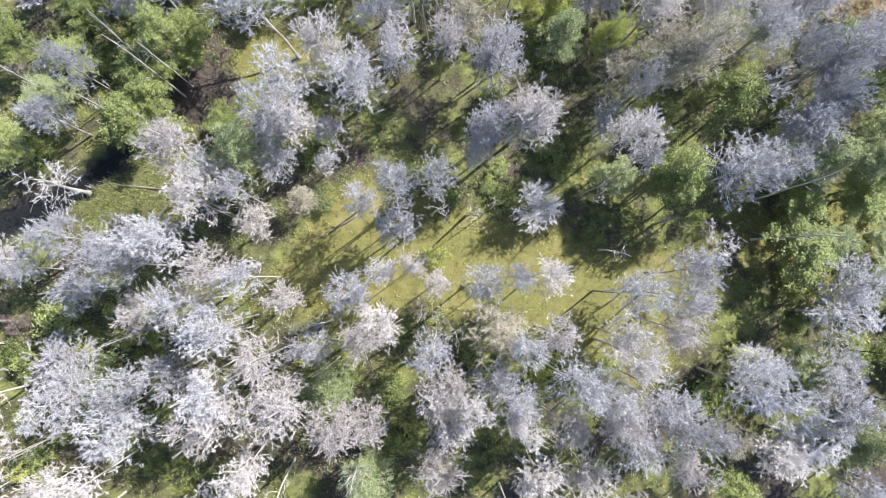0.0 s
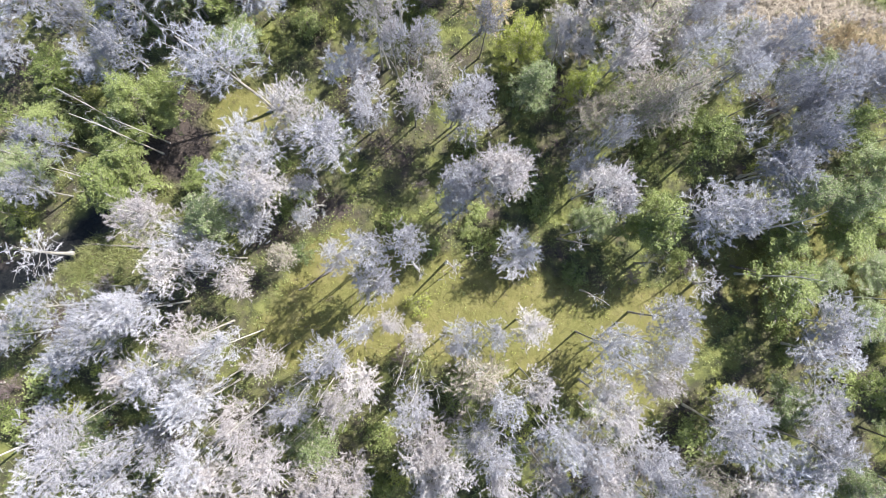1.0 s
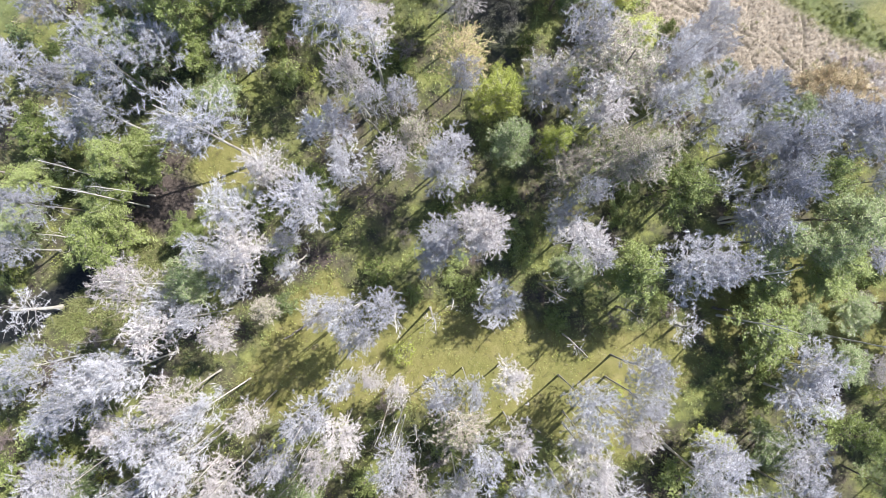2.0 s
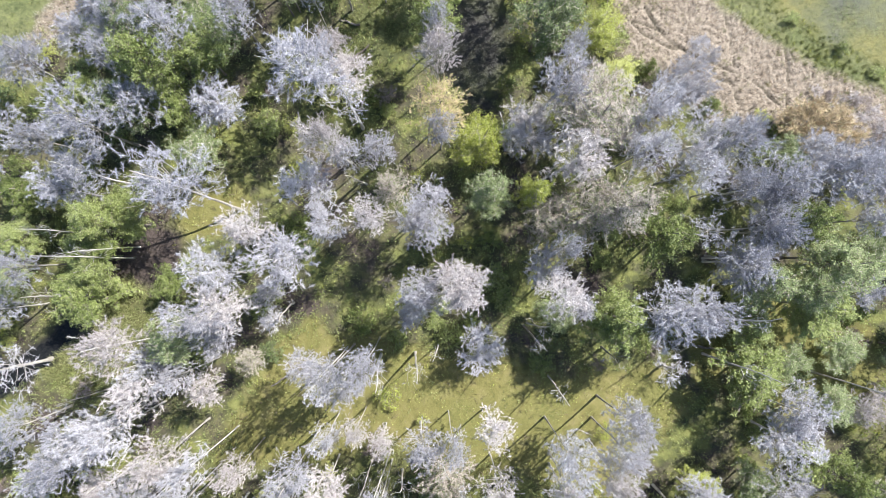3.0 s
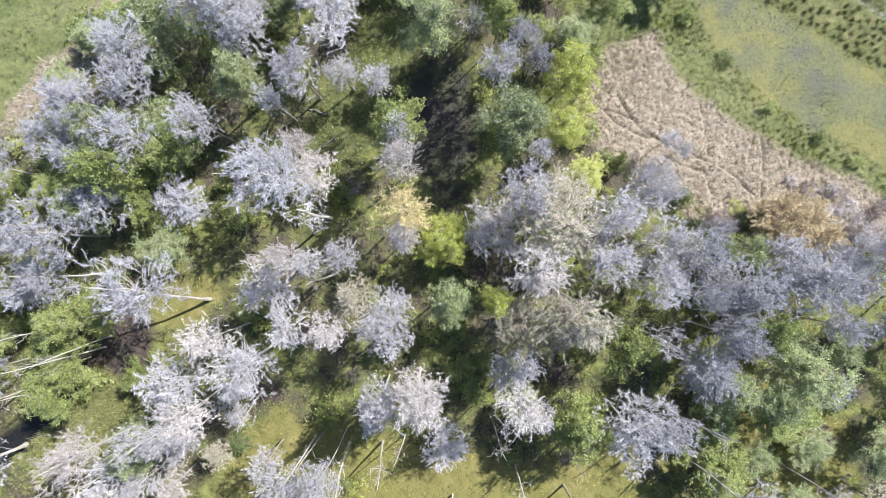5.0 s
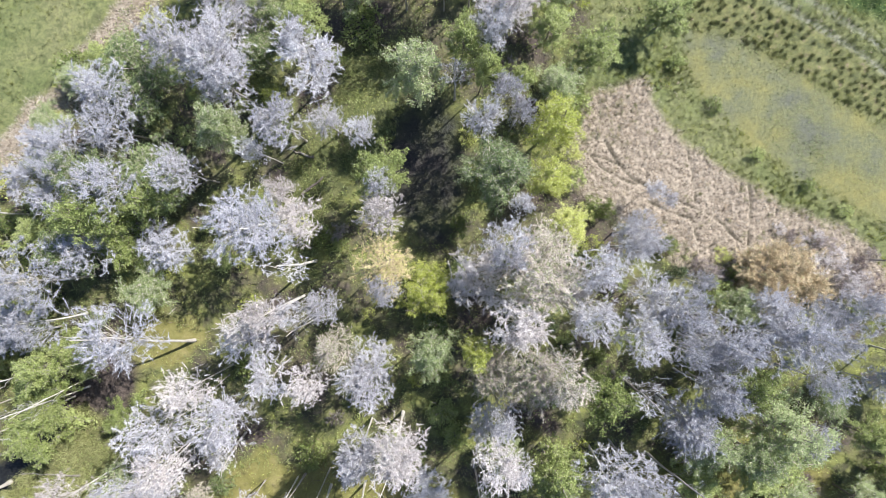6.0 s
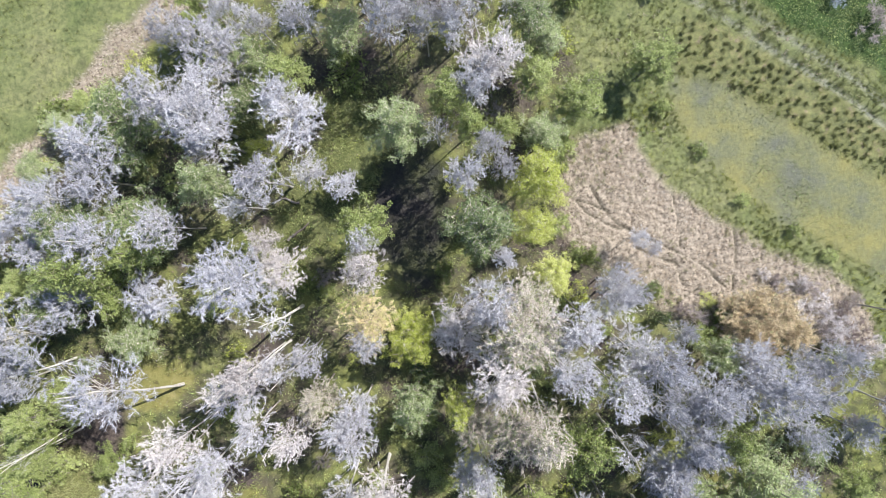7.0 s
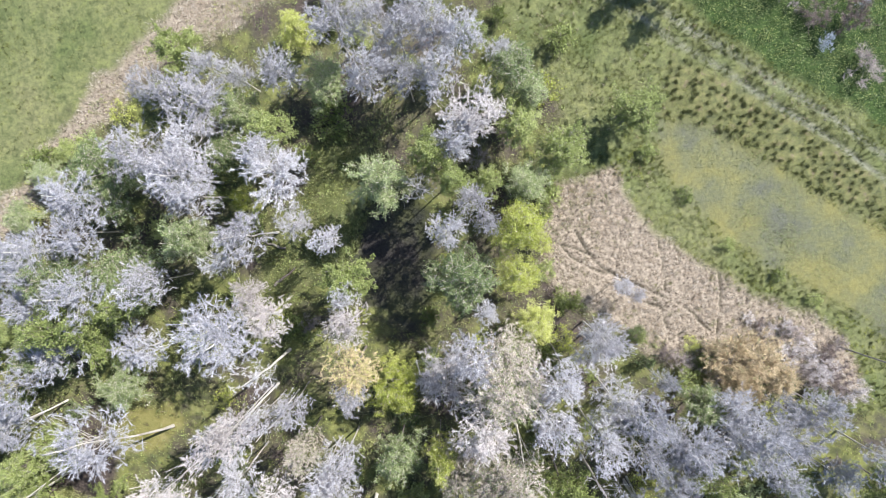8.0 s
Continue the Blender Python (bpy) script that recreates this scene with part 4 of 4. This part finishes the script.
plant("yellow_bush", 11.8, -10.3, 0.9, 0.7)
plant("bush", -1.5, 7.7, 0.9, 1.0)
plant("yellow_bush", -3.8, -1.3, 0.7, 0.6)
# scrub at the eastern end of the field
plant("willow", 40.6, 18.6, 2.6, 1.9)
plant("brown_bush", 39.8, 24.0, 0.9, 0.8)
plant("brown_bush", 40.7, 21.9, 1.2, 1.0)
plant("brown_bush", 41.8, 20.4, 1.3, 1.1)
plant("brown_bush", 43.1, 19.2, 1.3, 1.2)
plant("brown_bush", 45.6, 20.4, 1.1, 1.0)
plant("brown_bush", 46.8, 21.2, 1.0, 0.8)
plant("brown_bush", 44.0, 17.4, 1.4, 1.1)
plant("brown_bush", 31.6, 21.6, 1.5, 1.2)
plant("brown_bush", 30.5, 22.4, 1.0, 0.9)
plant("dry_bush", 38.5, 24.7, 0.7, 0.7)
plant("dry_bush", 42.2, 23.4, 0.9, 0.9)
plant("dry_bush", 43.5, 21.6, 1.2, 1.2)
plant("dry_bush", 45.0, 18.2, 1.3, 1.2)
plant("dry_bush", 46.2, 19.0, 1.0, 1.1)
plant("yellow_bush", 33.0, 22.6, 0.5, 0.9)
plant("bush", 36.0, 17.0, 1.6, 1.6)
plant("bush", 31.9, 19.4, 1.6, 1.4)


# ---- grasses and litter ----
def scatter(seed, n, box, test):
    rng = np.random.default_rng(seed)
    p = np.column_stack([rng.uniform(box[0], box[2], n), rng.uniform(box[1], box[3], n)])
    return p[test(p, rng)]


def tufts(name, material, spots, blades, long, wide, seed, label, category, splay=0.7):
    """Grass tufts, each of a few bent blades."""
    rng = np.random.default_rng(seed)
    at = np.repeat(spots, blades, 0) + rng.normal(0, long * 0.22, (len(spots) * blades, 2))
    n = len(at)
    way = np.column_stack([rng.normal(0, splay, (n, 2)), np.ones(n)])
    way = way / np.linalg.norm(way, axis=1, keepdims=True) * (long * rng.uniform(0.5, 1.3, n))[:, None]
    heap = Heap()
    heap.spikes(np.column_stack([at, np.full(n, -0.12)]), way + (0, 0, 0.12), wide * rng.uniform(0.7, 1.3, n), rng)
    return tagged(new(name, heap.mesh(name, material)), label, category, kind="stuff")


def carpet(name, material, spots, leaves, size, spread, high, seed, label, category):
    """Low leafy plants."""
    rng = np.random.default_rng(seed)
    grow_by = rng.uniform(0.5, 1.4, len(spots))
    at = np.repeat(np.column_stack([spots, np.zeros(len(spots))]), leaves, 0)
    k = np.repeat(grow_by, leaves)
    at = at + np.column_stack([rng.normal(0, spread, (len(at), 2)) * k[:, None], np.abs(rng.normal(0, high, len(at))) * k])
    heap = Heap()
    heap.leaves(at, size, rng)
    return tagged(new(name, heap.mesh(name, material)), label, category, kind="stuff")


def in_wood(p):
    return (away(p, OPEN_EAST) > -0.4) & (away(p, WEST_MEADOW) > 0.3) & (away(p, DITCH) > 0) & (away(p, BARE) > 0) & (away(p, GROVE_SHADE) > 0.2)


def pooled(p):
    return np.minimum(np.minimum(away(p, POND_NORTH), away(p, POND_WEST)), away(p, POND_EAST) + 1.5)


WOOD = (-48, -22, 50, 64)
carpet("undergrowth", GREEN_LEAF, scatter(21, 24000, WOOD, lambda p, r: in_wood(p) & (pooled(p) > -0.6) & (wavy(p, 4.0, 1.0) + r.normal(0, 0.25, len(p)) > 0.0)), 9, 0.16, 0.24, 0.22, 31,
       "low green plants covering the swamp floor", "undergrowth")
carpet("undergrowth", DARK_LEAF, scatter(22, 12000, WOOD, lambda p, r: in_wood(p) & (pooled(p) > -0.4) & (wavy(p, 5.0, 8.0) + r.normal(0, 0.25, len(p)) > 0.05)), 9, 0.16, 0.26, 0.24, 32,
       "dark green plants under the trees", "undergrowth")
carpet("moss_clumps", YELLOW_LEAF, scatter(23, 16000, WOOD, lambda p, r: in_wood(p) & (pooled(p) > -3.0) & (wavy(p, 4.5, 15.0) + r.normal(0, 0.25, len(p)) > 0.22)), 7, 0.13, 0.22, 0.12, 33,
       "yellow-green marsh plants in sunny spots", "undergrowth")
carpet("pool_plants", OLIVE_LEAF, scatter(61, 9000, WOOD, lambda p, r: (pooled(p) < 0.3) & (wavy(p, 2.5, 50.0) + r.normal(0, 0.3, len(p)) > 0.1)), 6, 0.09, 0.16, 0.05, 62,
       "pale floating plants on the duckweed pools", "water plants")
carpet("pool_plants", YELLOW_LEAF, scatter(65, 9000, WOOD, lambda p, r: (pooled(p) < 0.5) & (wavy(p, 3.0, 85.0) + r.normal(0, 0.25, len(p)) > 0.12)), 7, 0.10, 0.2, 0.08, 66,
       "yellow-green marsh plants rising from the pools", "water plants")
carpet("pool_plants", GREEN_LEAF, scatter(67, 7000, WOOD, lambda p, r: (pooled(p) < 0.5) & (wavy(p, 3.5, 105.0) + r.normal(0, 0.25, len(p)) > 0.22)), 7, 0.12, 0.2, 0.12, 68,
       "green marsh plants rising from the pools", "water plants")
tufts("bank_reeds", GRASS, scatter(69, 2600, (-40, 5, -25, 17), lambda p, r: (away(p, BANK) < 0.4) & (wavy(p, 2.0, 33.0) + r.normal(0, 0.2, len(p)) > -0.1)), 16, 0.55, 0.022, 70, "olive-green reeds on the ditch bank", "reeds", 1.3)
carpet("pool_debris", LITTER, scatter(63, 5000, WOOD, lambda p, r: (pooled(p) < 0.3) & (wavy(p, 2.0, 70.0) + r.normal(0, 0.3, len(p)) > 0.05)), 5, 0.12, 0.2, 0.03, 64,
       "dark rotting leaves floating on the pools", "leaf litter")
carpet("leaf_litter", LITTER, scatter(24, 14000, WOOD, lambda p, r: in_wood(p) & (pooled(p) > -0.3) & (wavy(p, 6.0, 22.0) + r.normal(0, 0.3, len(p)) > 0.0)), 7, 0.14, 0.3, 0.04, 34,
       "brown dead leaves on the swamp floor", "leaf litter")
tufts("swamp_grass", GRASS, scatter(25, 26000, WOOD, lambda p, r: in_wood(p) & (pooled(p) > -0.8) & (wavy(p, 5.0, 30.0) + r.normal(0, 0.3, len(p)) > -0.05)), 7, 0.5, 0.022, 35,
      "green grass growing between the trees", "grass", 1.6)
tufts("fallen_twigs", LITTER, scatter(26, 4000, WOOD, lambda p, r: in_wood(p)), 2, 0.9, 0.022, 36, "fallen twigs and sticks on the swamp floor", "twigs", 3.0)
tufts("clearing_grass", GRASS, scatter(27, 9000, (-12, 27, 6, 47), lambda p, r: away(p, CLEARING) < 0.6), 8, 0.3, 0.018, 37, "short green grass of a sunny clearing", "grass", 1.8)
straw_spots = scatter(28, 40000, (16, 12, 52, 44), lambda p, r: (away(p, TAN_FIELD) < 0.4) & (np.minimum.reduce([along(p, line) for line in PATHS]) > 0.4) & (wavy(p, 0.9, 2.0) + r.normal(0, 0.15, len(p)) > 0.0))
tufts("dry_grass", STRAW, straw_spots, 9, 0.26, 0.016, 38, "matted pale dry grass of the straw field", "dry grass", 3.0)
tufts("dry_grass_edge", STRAW, scatter(29, 60000, (-52, 20, 4, 66), lambda p, r: away(p, WEST_STRAW) + wavy(p, 3.0) * 1.1 + wavy(p, 9.0, 5.0) * 1.1 < -0.3), 6, 0.4, 0.022, 39, "pale dry grass along the meadow edge", "dry grass", 2.6)
tufts("meadow_grass", GRASS, scatter(30, 60000, (14, 10, 60, 70), lambda p, r: (away(p, OPEN_EAST) < 0.3) & (away(p, TAN_FIELD) > -0.3) & (away(p, WET_MEADOW) > -0.8) & (away(p, THICKET) > 0) & (wavy(p, 3.0, 4.0) + r.normal(0, 0.3, len(p)) > -0.1)), 6, 0.34, 0.02, 40,
      "green and yellowish meadow grass", "grass", 1.8)
tufts("meadow_grass", GRASS, scatter(31, 30000, (-62, 20, 2, 75), lambda p, r: (away(p, WEST_MEADOW) < 0) & (wavy(p, 3.0, 6.0) + r.normal(0, 0.3, len(p)) > 0.1)), 6, 0.26, 0.02, 41, "short green grass of the western meadow", "grass", 2.0)
tufts("wet_grass", OLIVE_LEAF, scatter(32, 20000, (28, 10, 64, 48), lambda p, r: (away(p, WET_MEADOW) < 0.3) & (wavy(p, 5.0, 40.0) + r.normal(0, 0.2, len(p)) > 0.0)), 4, 0.22, 0.016, 42, "sparse grey-green grass on wet ground", "grass", 0.9)


def clumped(seed, gap, box, test):
    """Spots on an uneven grid."""
    rng = np.random.default_rng(seed)
    X, Y = np.meshgrid(np.arange(box[0], box[2], gap), np.arange(box[1], box[3], gap))
    p = np.column_stack([X.ravel(), Y.ravel()]) + rng.normal(0, gap * 0.3, (X.size, 2))
    return p[test(p, rng)]


tufts("straw_tussocks", STRAW, clumped(71, 0.6, (16, 12, 52, 44), lambda p, r: (away(p, TAN_FIELD) < 0.2) & (np.minimum.reduce([along(p, line) for line in PATHS]) > 0.38) & (r.random(len(p)) < 0.7)), 46, 0.42, 0.018, 72,
      "pale dry grass tussocks in the straw field", "dry grass", 0.8)
tufts("green_tussocks", GRASS, clumped(81, 0.7, (16, 12, 52, 44), lambda p, r: (away(p, TAN_FIELD) < 0.2) & (np.minimum.reduce([along(p, line) for line in PATHS]) > 0.36) & (wavy(p, 5.0, 120.0) + r.normal(0, 0.2, len(p)) + np.clip((24.5 - p[:, 0]) * 0.12, -0.1, 0.5) > 0.05)), 30, 0.42, 0.018, 82,
      "green grass tufts coming up through the straw", "grass", 0.8)
tufts("straw_tussocks", STRAW, clumped(73, 0.7, (-52, 20, 4, 66), lambda p, r: (away(p, WEST_STRAW) + wavy(p, 3.0) * 1.1 + wavy(p, 9.0, 5.0) * 1.1 < -0.3) & (r.random(len(p)) < 0.6)), 34, 0.4, 0.02, 74, "pale dry grass tussocks at the meadow edge", "dry grass", 0.8)
tufts("meadow_tussocks", GRASS, clumped(75, 0.5, (14, 10, 56, 66), lambda p, r: (away(p, OPEN_EAST) < 0.3) & (away(p, TAN_FIELD) > 0) & (away(p, WET_MEADOW) > -0.6) & (away(p, SEDGE_BAND) > -0.5) & (away(p, THICKET) > 0) & (along(p, TRACK) > 1.0) & (wavy(p, 4.0, 90.0) + r.normal(0, 0.35, len(p)) > -0.25)), 36, 0.24, 0.02, 76,
      "tufted green and yellowish meadow grass", "grass", 0.8)
tufts("meadow_tussocks", GRASS, clumped(77, 0.8, (-56, 20, 2, 72), lambda p, r: (away(p, WEST_MEADOW) < 0.2) & (wavy(p, 4.0, 95.0) + r.normal(0, 0.35, len(p)) > 0.15)), 24, 0.3, 0.02, 78, "tufted green grass of the western meadow", "grass", 0.8)
tufts("wet_tussocks", DARK_GRASS, clumped(79, 0.5, (28, 14, 58, 48), lambda p, r: (away(p, WET_MEADOW) < 0) & (wavy(p, 6.0, 40.0) + r.normal(0, 0.2, len(p)) > 0.05)), 8, 0.12, 0.016, 80, "dark stubble of grass on the wet meadow", "grass", 0.9)
tufts("edge_tussocks", DARK_GRASS, clumped(91, 0.85, (24, 12, 56, 46), lambda p, r: (away(p, TAN_FIELD) > 0.1) & (away(p, TAN_FIELD) < 3.2) & (away(p, OPEN_EAST) < -0.5) & (away(p, WET_MEADOW) > -0.5) & (wavy(p, 2.5, 33.0) + r.normal(0, 0.25, len(p)) > 0.1)), 44, 0.34, 0.022, 92,
      "dark green tussocks along the edge of the straw field", "grass", 0.7)
tufts("edge_grass", YELLOW_LEAF, clumped(93, 0.6, (24, 12, 56, 46), lambda p, r: (away(p, TAN_FIELD) > 0.0) & (away(p, TAN_FIELD) < 4.5) & (away(p, OPEN_EAST) < -0.5) & (away(p, WET_MEADOW) > -0.8) & (wavy(p, 3.0, 140.0) + r.normal(0, 0.3, len(p)) > 0.05)), 30, 0.26, 0.018, 94,
      "fresh yellow-green grass between straw field and wet meadow", "grass", 1.0)
tufts("rough_grass", STRAW, clumped(95, 0.9, (16, 38, 50, 64), lambda p, r: (away(p, OPEN_EAST) < -0.3) & (away(p, TAN_FIELD) > 0.3) & (away(p, WET_MEADOW) > 0.2) & (away(p, SEDGE_BAND) > 0.2) & (away(p, THICKET) > 0.5) & (wavy(p, 4.0, 160.0) + r.normal(0, 0.3, len(p)) > 0.12)), 26, 0.3, 0.018, 96,
      "bleached dry grass tufts in the rough meadow", "dry grass", 0.9)
tufts("rough_grass", DARK_GRASS, clumped(97, 0.9, (16, 38, 50, 64), lambda p, r: (away(p, OPEN_EAST) < -0.3) & (away(p, TAN_FIELD) > 0.3) & (away(p, WET_MEADOW) > 0.2) & (away(p, SEDGE_BAND) > 0.2) & (away(p, THICKET) > 0.5) & (wavy(p, 3.0, 180.0) + r.normal(0, 0.3, len(p)) > 0.1)), 30, 0.34, 0.02, 98,
      "dark green sedge tufts in the rough meadow", "grass", 0.8)
tufts("meadow_weeds", DARK_GRASS, clumped(99, 1.1, (-56, 20, 2, 74), lambda p, r: (away(p, WEST_MEADOW) < -0.5) & (wavy(p, 4.0, 200.0) + r.normal(0, 0.35, len(p)) > 0.2)), 24, 0.26, 0.02, 100,
      "dark weed tufts dotted over the western meadow", "grass", 0.8)

rows = []
rng = np.random.default_rng(50)
for lane in range(9):
    for s in np.arange(0, 34, 0.85):
        rows.append((33.3 + s * 0.79 - lane * 0.2 + rng.normal(0, 0.2), 50.6 - s * 0.61 - lane * 0.68 + rng.normal(0, 0.2)))
rows = np.array(rows)
rows = rows[(away(rows, SEDGE_BAND) < 0.2) & (rng.random(len(rows)) < 0.8)]
tufts("sedge_tussocks", DARK_GRASS, rows, 60, 0.4, 0.024, 43, "dark sedge tussocks standing in rows", "sedge", 0.55)
tufts("track_grass", OLIVE_LEAF, scatter(33, 24000, (18, 20, 64, 66), lambda p, r: (along(p, TRACK) < 1.5) & (along(p, TRACK) > 0.25)), 4, 0.3, 0.02, 44, "grey-green grass along the wheel track", "grass", 0.9)
ruts = scatter(47, 30000, (18, 20, 64, 66), lambda p, r: (np.abs(along(p, TRACK) - 0.1) < 0.55) & (wavy(p, 1.5, 60.0) + r.normal(0, 0.2, len(p)) > 0.0))
tufts("track_tussocks", DARK_GRASS, ruts, 16, 0.3, 0.02, 48, "dark grass tufts between the wheel ruts", "grass", 0.8)
carpet("thicket_plants", GREEN_LEAF, scatter(34, 4200, (28, 34, 64, 70), lambda p, r: away(p, THICKET) < 0), 9, 0.14, 0.26, 0.3, 45, "dense green thicket plants beyond the track", "thicket")
carpet("thicket_plants", DARK_LEAF, scatter(35, 11000, (28, 34, 64, 70), lambda p, r: away(p, THICKET) < -0.2), 9, 0.15, 0.26, 0.3, 46, "dark green thicket plants beyond the track", "thicket")


# ---- logs, stumps and the pole ----
def log(x0, y0, x1, y1, thick, lift=0.05):
    """A fallen trunk with a broken stub or two."""
    thing = new("fallen_log")
    a, b = np.array([x0, y0, thick * 0.8 + lift]), np.array([x1, y1, thick * 0.5])
    rng = np.random.default_rng(int(abs(x0 * 31 + y0 * 17)) + 5)
    k = np.linspace(0, 1, 7)[:, None]
    line = a + (b - a) * k + rng.normal(0, 0.05, (7, 3)) * (1, 1, 0.2)
    body = Heap()
    body.add(*rings(line, np.linspace(thick, thick * 0.6, 7) * rng.uniform(0.85, 1.15, 7), 8))
    for end, far in ((line[0], line[1]), (line[-1], line[-2])):
        body.add(*rings(np.vstack([end, end + (end - far) * 0.02]), (thick * 0.9 if end is line[0] else thick * 0.58, 0.01), 8))
    part("stem", body, LOG_BARK, thing)
    for f in (0.35, 0.6, 0.8):
        at = a + (b - a) * f
        stub = Heap()
        stub.add(*rings(branch(rng, at, rng.uniform(0, 6.28), 0.5, min(0.7, np.linalg.norm(b - a) * 0.14), 0.05, 3), np.linspace(thick * 0.35, 0.01, 4), 5))
        part("branch_stub", stub, LOG_BARK, thing)
    return tagged(thing, "bleached fallen log lying on the swamp floor", "log", "fallen logs")


log(-6.15, 33.2, -3.9, 34.6, 0.14)
log(-4.6, 36.6, -6.4, 37.4, 0.13)
log(-14.0, 5.4, -17.4, 3.6, 0.11)
log(23.6, 1.6, 27.0, 0.6, 0.12)
log(-20.0, 30.0, -24.5, 31.4, 0.12)
log(-30.6, 9.0, -36.0, 9.8, 0.1)


def pole(x, y, tall):
    thing = new("utility_pole")
    shaft = Heap()
    shaft.add(*rings([(x, y, -0.3), (x, y, 0.4), (x, y, tall * 0.5), (x, y, tall), (x, y, tall + 0.02)], (0.075, 0.075, 0.068, 0.06, 0.01), 10))
    part("shaft", shaft, DARK_BARK, thing, "weathered dark wooden shaft")
    cap = Heap()
    cap.add(*rings([(x, y, tall), (x, y, tall + 0.06), (x, y, tall + 0.3), (x, y, tall + 0.34)], (0.02, 0.07, 0.07, 0.01), 10))
    part("insulator", cap, WHITE_CERAMIC, thing, "white ceramic insulator")
    return tagged(thing, "slim dark wooden utility pole beside the wet meadow", "pole")


WHITE_CERAMIC = varied("white_ceramic", ((0.2, (0.65, 0.66, 0.68)), (0.8, (0.8, 0.8, 0.82))), 0.3, 2.0, 20)
pole(47.3, 20.7, 6.0)
